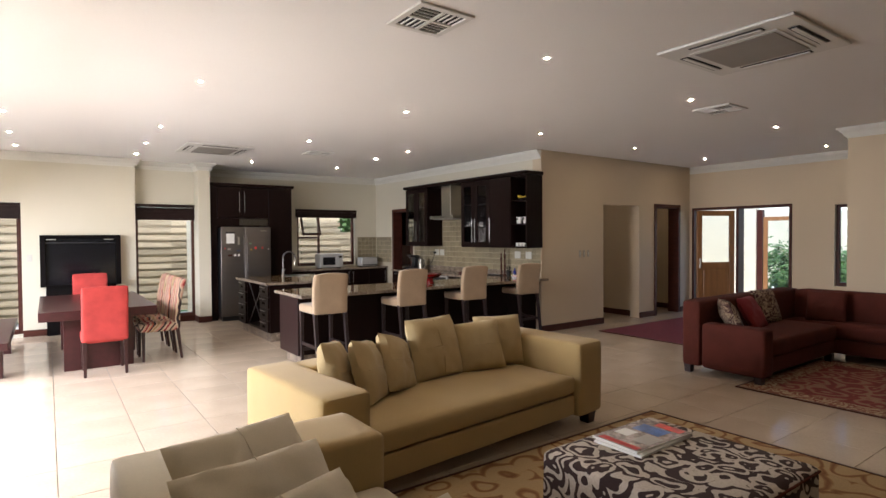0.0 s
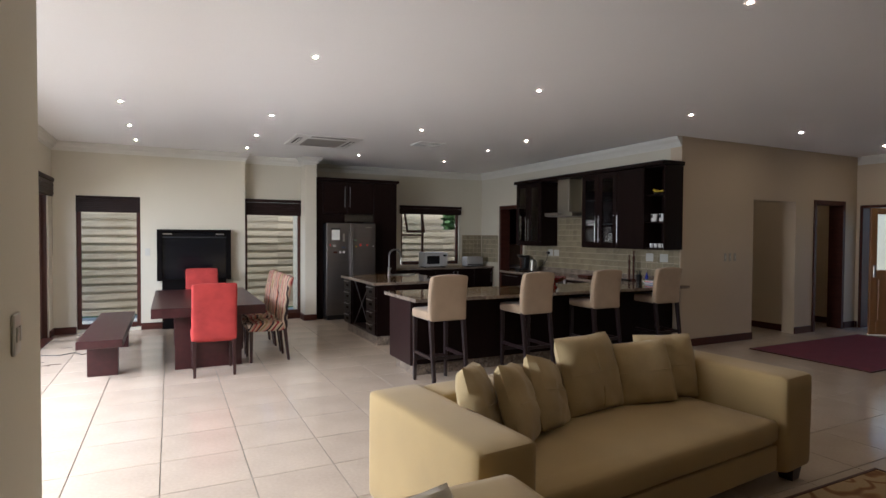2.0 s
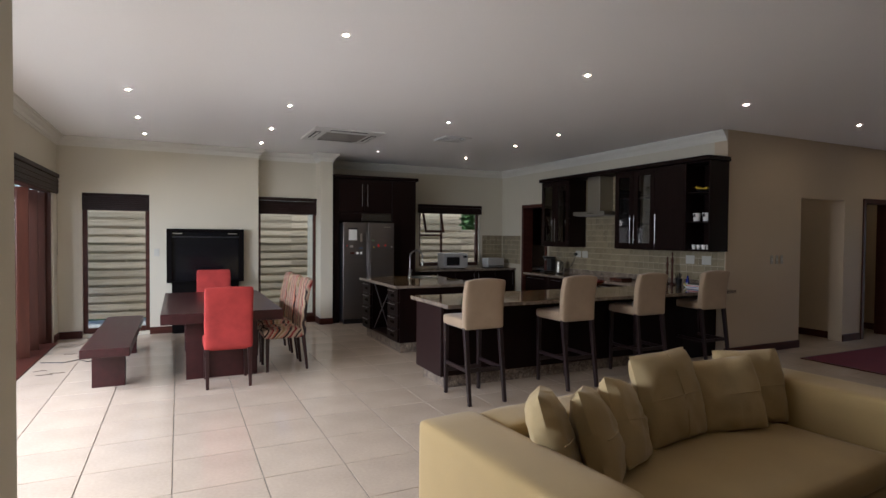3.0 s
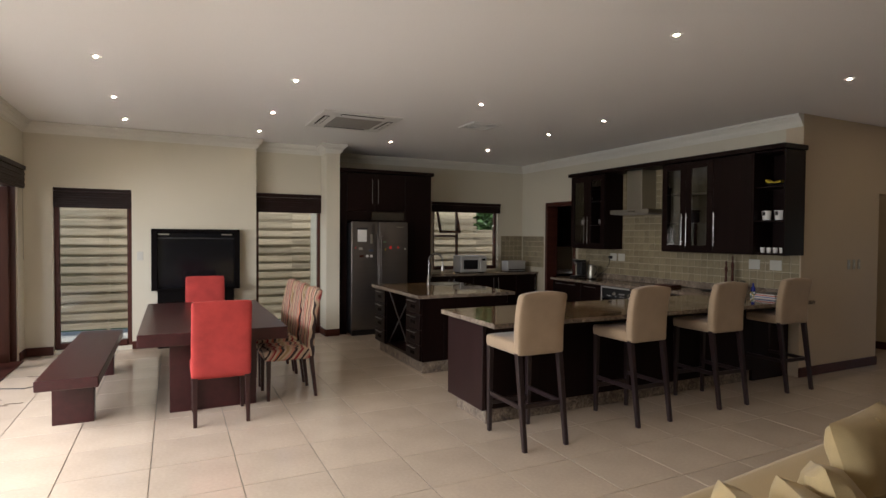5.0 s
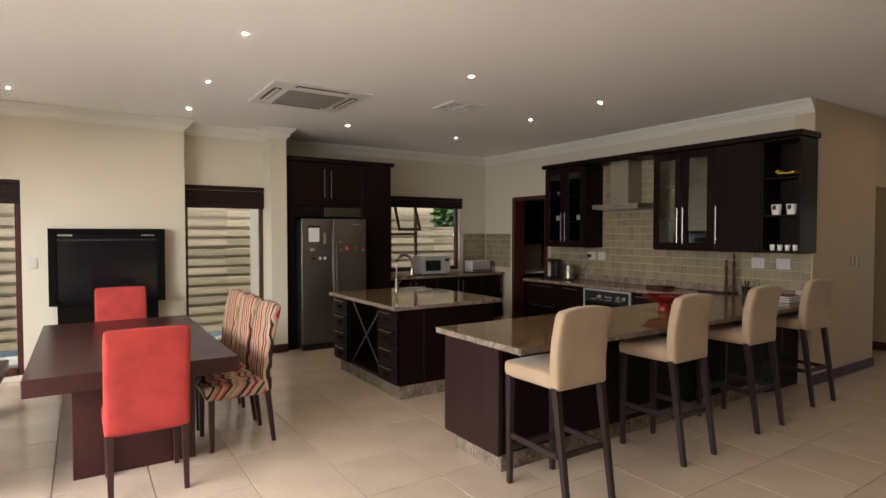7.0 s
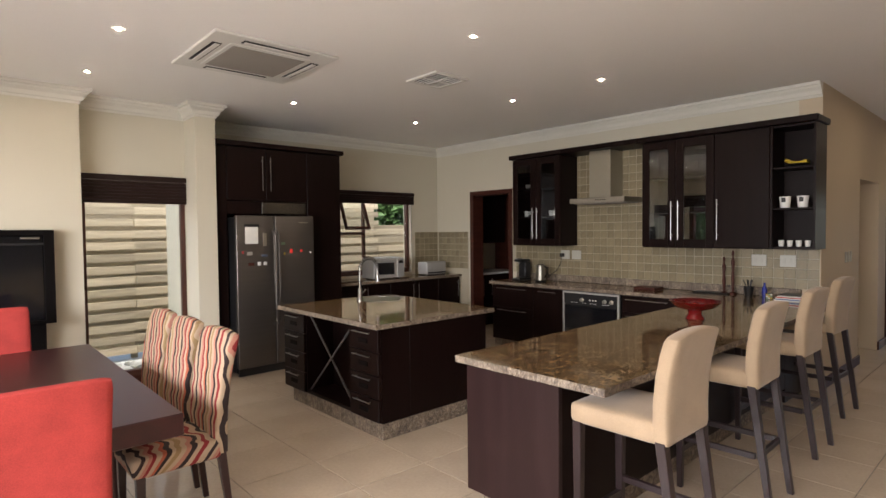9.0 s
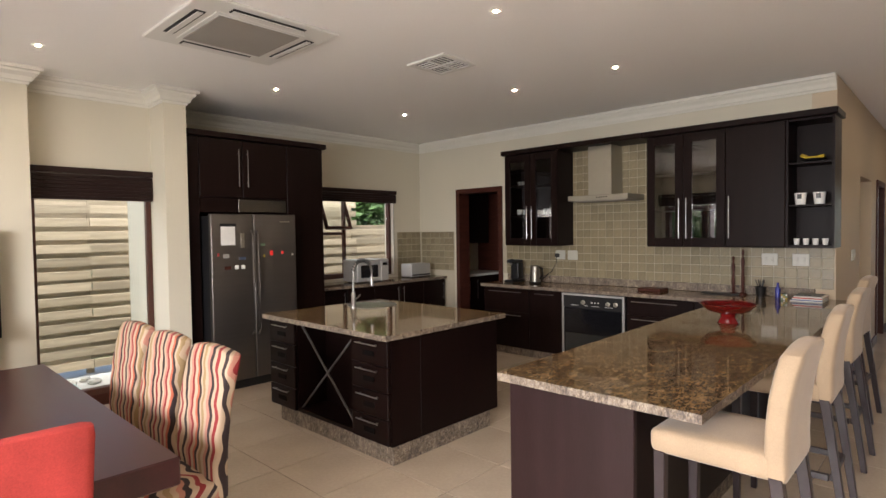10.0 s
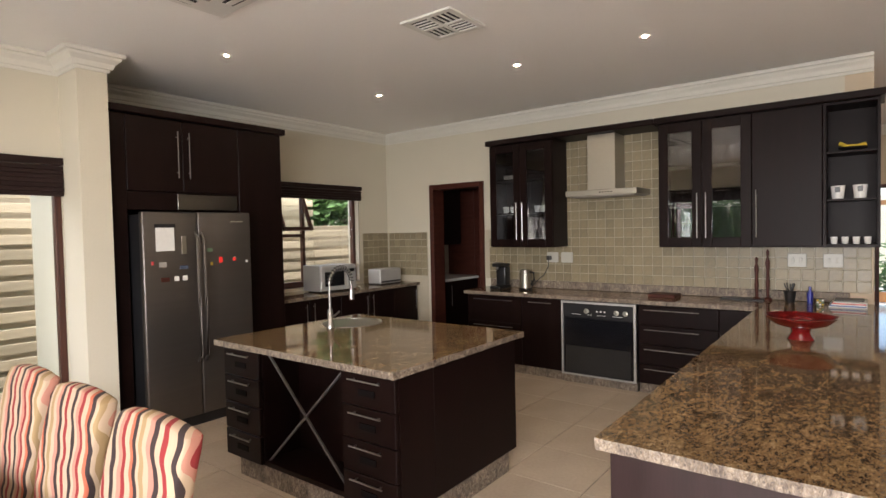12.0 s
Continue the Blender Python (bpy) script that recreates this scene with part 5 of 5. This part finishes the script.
# ---- lounge ----
sofa = thing("sofa", "mustard beige linen three-seat sofa with block arms", "sofa", pose(2.48, 3.45, 0, 0, 0, 5))
part("base", soft_box(-1.0, 1.0, -0.50, 0.28, 0.12, 0.29, 0.02), M_SOFA, sofa, smooth=True)
part("seat_cushion", soft_box(-1.005, 1.005, -0.515, 0.28, 0.292, 0.45, 0.05, 0.02, 2), M_SOFA, sofa, smooth=True)
part("backrest", soft_box(-1.0, 1.0, 0.285, 0.56, 0.12, 0.70, 0.04, 0, 4), M_SOFA, sofa, smooth=True)
for s in (-1, 1):
    part("arm", soft_box(min(s * 1.01, s * 1.34), max(s * 1.01, s * 1.34), -0.54, 0.56, 0.10, 0.715, 0.04, 0, 7 + s), M_SOFA, sofa, smooth=True)
    for y in (-0.44, 0.46):
        part("foot", taper_leg(s * 1.25, y, 0.10, 0.11, 0.085), M_LEG, sofa)
base_m = pose(2.48, 3.45, 0, 0, 0, 5)
for i, (x, y, z, w, tilt, turn, roll) in enumerate(((-0.84, 0.06, 0.44, 0.48, 16, 48, 8), (-0.60, 0.0, 0.43, 0.48, 20, 42, 10), (-0.34, 0.08, 0.43, 0.47, 20, 30, 16), (0.12, 0.17, 0.44, 0.54, 18, 4, 0), (0.54, 0.12, 0.44, 0.46, 18, -26, -6), (0.80, 0.14, 0.44, 0.48, 15, -20, 0))):
    pillow("cushion", "beige linen cushion with crossed seams on the sofa", base_m @ pose(x, y, z, -tilt, roll, turn), w, w * 0.98, 0.20, M_CUSH, 10 + i, "both" if i == 3 else "one", "sofa cushions")

M_CUSH2 = plain("oatmeal_linen", (0.56, 0.50, 0.39), 0.9, vary=0.12, scale=5, grain=260, bump=0.12, sheen=0.15)
sofa2 = thing("sofa", "block-arm sofa seen from behind, bright light put in its pale colour", "sofa", pose(0.75, 1.65, 0))
part("base", soft_box(-0.28, 0.50, -1.0, 0.62, 0.12, 0.29, 0.02), M_SOFA_LIT, sofa2, smooth=True)
part("seat_cushion", soft_box(-0.28, 0.52, -1.0, 0.62, 0.292, 0.45, 0.05, 0.02, 2), M_SOFA_LIT, sofa2, smooth=True)
part("backrest", soft_box(-0.56, -0.29, -1.33, 1.06, 0.08, 0.68, 0.04, 0, 4), M_SOFA_LIT, sofa2, smooth=True)
for y0, y1 in ((0.63, 1.06), (-1.33, -1.01)):
    part("arm", soft_box(-0.285, 0.55, y0, y1, 0.08, 0.67, 0.04, 0, 3), M_SOFA, sofa2, "mustard linen block arm", smooth=True)
for x in (-0.5, 0.48):
    for y in (-1.25, 0.98):
        part("foot", taper_leg(x, y, 0.085, 0.10, 0.08), M_LEG, sofa2)
for i, (x, y, turn) in enumerate(((0.69, 2.10, 14), (0.64, 1.76, 8), (0.66, 1.42, 16), (0.85, 1.06, 12))):
    pillow("cushion", "pale linen cushion with a centre seam", pose(x, y, 0.47, -44 - 2 * i, 0, turn), 0.60, 0.46, 0.17, M_CUSH2, 30 + i, "both", "pale sofa cushions")

otto = thing("ottoman", "square ottoman in brown and cream scroll damask", "ottoman", pose(2.68, 1.63, 0))
part("top", soft_box(-0.50, 0.50, -0.50, 0.50, 0.05, 0.43, 0.04, 0.008, 5), M_OTTO, otto, smooth=True)
part("piping", tube([(-0.47, -0.498, 0.405), (0.47, -0.498, 0.405)], 0.006), M_BROWN, otto)
for x in (-0.42, 0.42):
    for y in (-0.42, 0.42):
        part("foot", taper_leg(x, y, 0.055, 0.06, 0.05), M_LEG, otto)
for k in range(2):
    t = thing("magazine", "glossy magazine with a colour picture cover", "magazine", pose(2.74 + 0.012 * k, 1.87 + 0.01 * k, 0.437 + 0.014 * k, 0, 0, 2 - 4 * k), "magazines on the ottoman")
    part("page_block", boxed(-0.25, 0.25, -0.15, 0.15, 0, 0.013, 0.001), M_PAPER, t)
    if k == 1:
        part("cover", boxed(-0.248, 0.248, -0.148, 0.148, 0.0131, 0.0138), plain("photo_cover", (0.33, 0.28, 0.26), 0.25, vary=0.8, scale=22, grain=60, bump=0), t, "photo cover")
        for nm, a, mt in (("cover_picture", (0.03, 0.15, -0.08, 0.10), M_BLUE), ("cover_print", (-0.235, -0.19, -0.13, 0.12), M_PRINTRED), ("cover_print", (-0.13, 0.01, -0.13, -0.02), M_GRILLE), ("cover_print", (-0.10, 0.0, 0.03, 0.12), M_PAPER), ("cover_print", (0.17, 0.235, -0.12, 0.05), M_PRINTRED)):
            part(nm, boxed(a[0], a[1], a[2], a[3], 0.0139, 0.0146), mt, t)

sect = thing("sectional_sofa", "dark chestnut chenille corner sofa", "sofa", pose(6.05, 3.62, 0))
part("base", soft_box(0.24, 2.0, -0.88, -0.24, 0.10, 0.28, 0.02), M_BROWN, sect, smooth=True)
part("seat_cushion", soft_box(0.24, 1.98, -0.92, -0.24, 0.282, 0.47, 0.05, 0.02), M_BROWN, sect, smooth=True)
part("backrest", soft_box(0.0, 2.64, -0.23, 0.0, 0.08, 0.85, 0.05), M_BROWN, sect, smooth=True)
part("arm", soft_box(0.0, 0.235, -0.93, -0.235, 0.08, 0.60, 0.05), M_BROWN, sect, smooth=True)
part("base", soft_box(2.01, 2.40, -2.9, -0.24, 0.10, 0.28, 0.02), M_BROWN, sect, smooth=True)
part("seat_cushion", soft_box(1.99, 2.40, -2.9, -0.24, 0.282, 0.47, 0.05, 0.02), M_BROWN, sect, smooth=True)
part("backrest", soft_box(2.41, 2.64, -2.9, -0.235, 0.08, 0.85, 0.05), M_BROWN, sect, smooth=True)
for x, y in ((0.07, -0.06), (0.07, -0.85), (1.9, -0.85), (2.1, -1.5), (2.55, -2.8)):
    part("foot", taper_leg(x, y, 0.11, 0.09, 0.07), M_LEG, sect)
for i, (x, y, tilt, turn, w, mt, lab) in enumerate(((6.46, 3.16, 24, 42, 0.46, M_FLORAL, "brown and cream floral cushion"), (6.95, 3.12, 30, 8, 0.48, plain("crimson_cloth", (0.17, 0.008, 0.012), 0.85, vary=0.2, grain=200, bump=0.1), "crimson cushion"),
                                                    (7.55, 3.27, 20, -4, 0.50, M_FLORAL, "brown and cream floral cushion"), (8.18, 2.9, 20, -80, 0.46, M_BROWN, "chestnut cushion"))):
    pillow("cushion", lab + " on the corner sofa", pose(x, y, 0.465, -tilt, 0, turn), w, w * 0.92, 0.16, mt, 50 + i, None, "corner sofa cushions")


def rug(name, label, x0, x1, y0, y1, mat, border=None, bw=0.16, rz=0):
    cx, cy = (x0 + x1) / 2, (y0 + y1) / 2
    t = thing(name, label, "rug", pose(cx, cy, 0.001, 0, 0, rz))
    hx, hy = (x1 - x0) / 2, (y1 - y0) / 2
    if border:
        part("field", boxed(-hx + bw, hx - bw, -hy + bw, hy - bw, 0, 0.012, 0.003), mat, t)
        for a in ((-hx, hx, -hy, -hy + bw), (-hx, hx, hy - bw, hy), (-hx, -hx + bw, -hy + bw, hy - bw), (hx - bw, hx, -hy + bw, hy - bw)):
            part("border", boxed(*a, 0, 0.011, 0.003), border, t)
    else:
        part("field", boxed(-hx, hx, -hy, hy, 0, 0.012, 0.003), mat, t)
    for s in (-1, 1):
        part("edge", boxed(s * hx - 0.012, s * hx + 0.012, -hy - 0.012, hy + 0.012, 0, 0.015, 0.003), M_SKIRT, t, "dark bound edge")
        part("edge", boxed(-hx, hx, s * hy - 0.012, s * hy + 0.012, 0, 0.014, 0.003), M_SKIRT, t, "dark bound edge")
    return t


rug("rug", "gold and rust patterned wool rug under the ottoman", 1.45, 4.42, -0.6, 2.93, M_GOLDRUG, M_GOLDRUG, 0.25)
rug("rug", "red patterned rug with a cream border", 5.86, 8.0, -0.5, 2.88, M_REDRUG, M_RUGEDGE, 0.24)
rug("rug", "plain plum red rug before the entrance door", 7.5, 10.2, 4.45, 5.95, M_PLUMRUG)
cable = tagged(part("cable", tube([(-1.45, 9.6, 0.006), (-1.2, 9.5, 0.006), (-1.05, 9.62, 0.006), (-0.95, 9.45, 0.006), (-0.82, 9.52, 0.006)], 0.005), M_BLACK), "thin black cable lying on the floor tiles", "cable")

rt = random.Random(21)
for x, y in ((-1.35, 8.88), (-1.24, 8.95), (-1.42, 9.12), (-1.10, 9.85), (-1.28, 10.05)):
    pts = [(x + 0.045 * i + rt.uniform(-0.015, 0.015), y + rt.uniform(-0.03, 0.03), 0.005) for i in range(4)]
    tagged(part("dry_twig", tube(pts, 0.0035, 5), M_TRUNK), "small dry brown twig blown in on the floor", "twig", "twigs by the patio doors")

# ---- rooms beyond ----
sc = thing("scullery_cabinet", "dark wood scullery cabinet with pale top", "cabinet", pose(7.15, 11.45, 0))
part("body", boxed(-0.28, 0.88, 0, 0.62, 0, 0.86, 0.003), M_ESP, sc)
part("top", boxed(-0.29, 0.89, -0.02, 0.63, 0.862, 0.90, 0.004), M_WHITE, sc)
for k in range(2):
    handle(sc, (-0.05 + 0.2 * k, 0, 0.5), (-0.05 + 0.2 * k, 0, 0.8), (0, -0.028, 0))
tallc = thing("scullery_cupboard", "tall dark red-brown wooden cupboard", "cupboard", pose(8.10, 11.35, 0))
part("body", boxed(-0.02, 0.29, -0.9, 0.70, 0, 2.35, 0.004), M_SKIRT, tallc)
for k in range(3):
    part("door", boxed(-0.045, -0.022, -0.895 + 0.532 * k, -0.37 + 0.532 * k, 0.05, 2.33, 0.004), M_SKIRT, tallc)
wc = thing("scullery_wall_cabinet", "dark wood wall cabinet above the scullery top", "cabinet", pose(6.87, 12.08, 0))
part("body", boxed(0, 1.1, -0.34, 0, 1.40, 2.30, 0.003), M_ESP, wc)
for k in range(2):
    part("door", boxed(0.003 + 0.55 * k, 0.547 + 0.55 * k, -0.362, -0.342, 1.405, 2.295, 0.004), M_ESP, wc)
rc = thing("armchair", "dark red upholstered chair in the far room", "armchair", pose(10.45, 8.3, 0))
part("seat", soft_box(-0.35, 0.35, -0.35, 0.35, 0.0, 0.45, 0.05), M_BROWN, rc, smooth=True)
part("backrest", soft_box(-0.35, 0.35, 0.2, 0.4, 0.2, 0.95, 0.05), M_BROWN, rc, smooth=True)

# ---- ceiling fittings ----


def downlight(x, y):
    t = thing("downlight", "small white recessed ceiling downlight, switched on", "downlight", pose(x, y, H), "ceiling downlights")
    part("ring", lathe([(0.0152, -0.004), (0.036, -0.006), (0.042, -0.001), (0.042, 0.01), (0.0152, 0.01)], 24), M_WHITE, t, smooth=True)
    part("lens", lathe([(0.0150, -0.005), (0.014, -0.0055), (0.006, -0.006)], 20), M_LAMP, t, "glowing lamp")
    return t


first = downlight(-0.38, 7.84)
# Last two, in corridor and far room, are unseen and added to brighten them.
for x, y in ((-0.38, 9.3), (-0.36, 10.55), (1.20, 7.80), (1.22, 9.27), (1.25, 10.56), (3.17, 7.79), (4.91, 7.82), (4.90, 8.90), (3.15, 10.5), (4.87, 10.51),
             (1.16, 5.38), (3.36, 5.38), (5.59, 5.44), (7.82, 5.50), (10.06, 5.56), (1.1, 3.1), (3.28, 3.12), (5.55, 3.22), (7.88, 3.38), (10.2, 3.62), (1.1, 0.6), (3.3, 0.6), (7.9, 0.9), (8.8, 7.5), (10.4, 7.6)):
    copy_thing(first, pose(x, y, H))


def cassette(x, y):
    t = thing("air_conditioner", "white ceiling cassette air conditioner with grey grille", "air conditioner", pose(x, y, H), "ceiling air conditioners")
    part("frame", boxed(-0.49, 0.49, -0.49, 0.49, -0.022, -0.001, 0.01, 2), M_WHITE, t)
    part("grille", boxed(-0.29, 0.29, -0.29, 0.29, -0.036, -0.0305, 0.004, 2), M_GRILLE, t, "fine grey intake grille")
    part("grille_frame", boxed(-0.32, 0.32, -0.32, 0.32, -0.030, -0.0225, 0.003), M_WHITE, t)
    for k in range(4):
        bm = boxed(-0.26, 0.26, 0.36, 0.43, -0.0265, -0.0225)
        bmesh.ops.transform(bm, matrix=pose(0, 0, 0, 0, 0, 90 * k), verts=bm.verts)
        # Dark plate on the frame, painted as the slot's shaded inside.
        part("outlet", bm, M_SLOT_SHADE, t, "dark plate painting the shade in the air slot")
        bm = boxed(-0.25, 0.25, 0.375, 0.41, -0.034, -0.028)
        bmesh.ops.transform(bm, matrix=pose(0, 0, 0, 0, 0, 90 * k), verts=bm.verts)
        part("louvre", bm, M_WHITE, t)
    return t


cassette(2.20, 9.31)
cassette(4.39, 2.06)


def vent(x, y):
    t = thing("ceiling_vent", "white four-way ceiling air diffuser", "vent", pose(x, y, H), "ceiling vents")
    # Dark sheet behind the slats, standing for the shade in the duct.
    part("backing", boxed(-0.18, 0.18, -0.18, 0.18, -0.006, -0.001), M_SLOT_SHADE, t)
    for a in ((-0.21, 0.21, -0.21, -0.165), (-0.21, 0.21, 0.165, 0.21), (-0.21, -0.165, -0.165, 0.165), (0.165, 0.21, -0.165, 0.165)):
        part("frame", boxed(*a, -0.016, -0.001, 0.003), M_WHITE, t)
    part("crosspiece", boxed(-0.012, 0.012, -0.165, 0.165, -0.017, -0.007), M_WHITE, t)
    part("crosspiece", boxed(-0.165, -0.013, -0.012, 0.012, -0.017, -0.007), M_WHITE, t)
    part("crosspiece", boxed(0.013, 0.165, -0.012, 0.012, -0.017, -0.007), M_WHITE, t)
    for qx in (-1, 1):
        for qy in (-1, 1):
            for k in range(3):
                u = 0.045 + 0.042 * k
                a = (min(qx * 0.02, qx * 0.16), max(qx * 0.02, qx * 0.16), qy * u - 0.0035, qy * u + 0.0035) if qx * qy > 0 else (qx * u - 0.0035, qx * u + 0.0035, min(qy * 0.02, qy * 0.16), max(qy * 0.02, qy * 0.16))
                part("slat", boxed(*a, -0.015, -0.0065), M_WHITE, t)
    return t


vent(3.74, 8.81)
vent(2.07, 3.01)
vent(6.22, 3.26)

# ---- tiles ----
floor_ob = bpy.data.objects["floor"]
tile_me = mesh_of("floor_tile", boxed(-0.267, 0.267, -0.267, 0.267, -0.0055, 0.0, 0.0015), M_TILE)
rest_v, rest_f = [], []
for i in range(-3, 21):
    for j in range(-7, 23):
        cx, cy = 0.30 + 0.54 * i, 0.59 + 0.54 * j
        x0, x1, y0, y1 = max(cx - 0.267, -1.55), min(cx + 0.267, 11.1), max(cy - 0.267, -3.0), min(cy + 0.267, 12.1)
        if x1 - x0 < 0.02 or y1 - y0 < 0.02:
            continue
        whole = x1 - x0 > 0.53 and y1 - y0 > 0.53
        if whole and -1.3 < cx < 6.3 and 2.0 < cy < 11.5:
            o = new("floor_tile", tile_me)
            o.parent = floor_ob
            o.location = (cx, cy, random.uniform(-0.0004, 0.0004))
        else:
            k = len(rest_v)
            rest_v += [(x0, y0, 0), (x1, y0, 0), (x1, y1, 0), (x0, y1, 0), (x0, y0, -0.0055), (x1, y0, -0.0055), (x1, y1, -0.0055), (x0, y1, -0.0055)]
            rest_f += [(k, k + 1, k + 2, k + 3), (k, k + 4, k + 5, k + 1), (k + 1, k + 5, k + 6, k + 2), (k + 2, k + 6, k + 7, k + 3), (k + 3, k + 7, k + 4, k)]
me = bpy.data.meshes.new("floor_tiles")
me.from_pydata(rest_v, [], rest_f)
me.materials.append(M_TILE)
far_tiles = tagged(new("floor_tiles", me), "beige ceramic floor tiles further off", kind="stuff")
far_tiles.parent = floor_ob

# wall tiles behind the worktops
hood_wall = bpy.data.objects["wall_hood"]
part("tile_bed", boxed(6.646, 6.652, 6.47, 10.40, 1.0, 1.62), M_WGROUT, hood_wall)
part("tile_bed", boxed(6.646, 6.652, 8.02, 9.34, 1.62, 2.72), M_WGROUT, hood_wall)
wt_me = mesh_of("wall_tile", boxed(-0.007, 0.0, -0.0475, 0.0475, -0.0475, 0.0475, 0.002), M_WTILE)
for i in range(40):
    for j in range(18):
        y, z = 6.52 + 0.1015 * i, 1.05 + 0.1015 * j
        if y > 10.36 or not (z < 1.5 or (8.05 < y < 9.34 and z < 2.70)):
            continue
        o = new("wall_tile", wt_me)
        o.parent = hood_wall
        o.location = (6.6458, y, z)
for i in range(8):
    for j in range(6):
        y, z = 11.40 + 0.1015 * i, 1.05 + 0.1015 * j
        if y < 12.06:
            o = new("wall_tile", wt_me)
            o.parent = hood_wall
            o.location = (6.6458, y, z)
part("tile_bed", boxed(6.646, 6.652, 11.34, 12.09, 0.0, 1.605), M_WGROUT, hood_wall)
kit_wall = bpy.data.objects["wall_kitchen"]
part("tile_bed", boxed(6.13, 6.645, 12.096, 12.102, 0.92, 1.605), M_WGROUT, kit_wall)
kt_me = mesh_of("wall_tile", boxed(-0.0475, 0.0475, -0.007, 0.0, -0.0475, 0.0475, 0.002), M_WTILE)
for i in range(5):
    for j in range(7):
        o = new("wall_tile", kt_me)
        o.parent = kit_wall
        o.location = (6.185 + 0.1015 * i, 12.0958, 0.95 + 0.1015 * j)
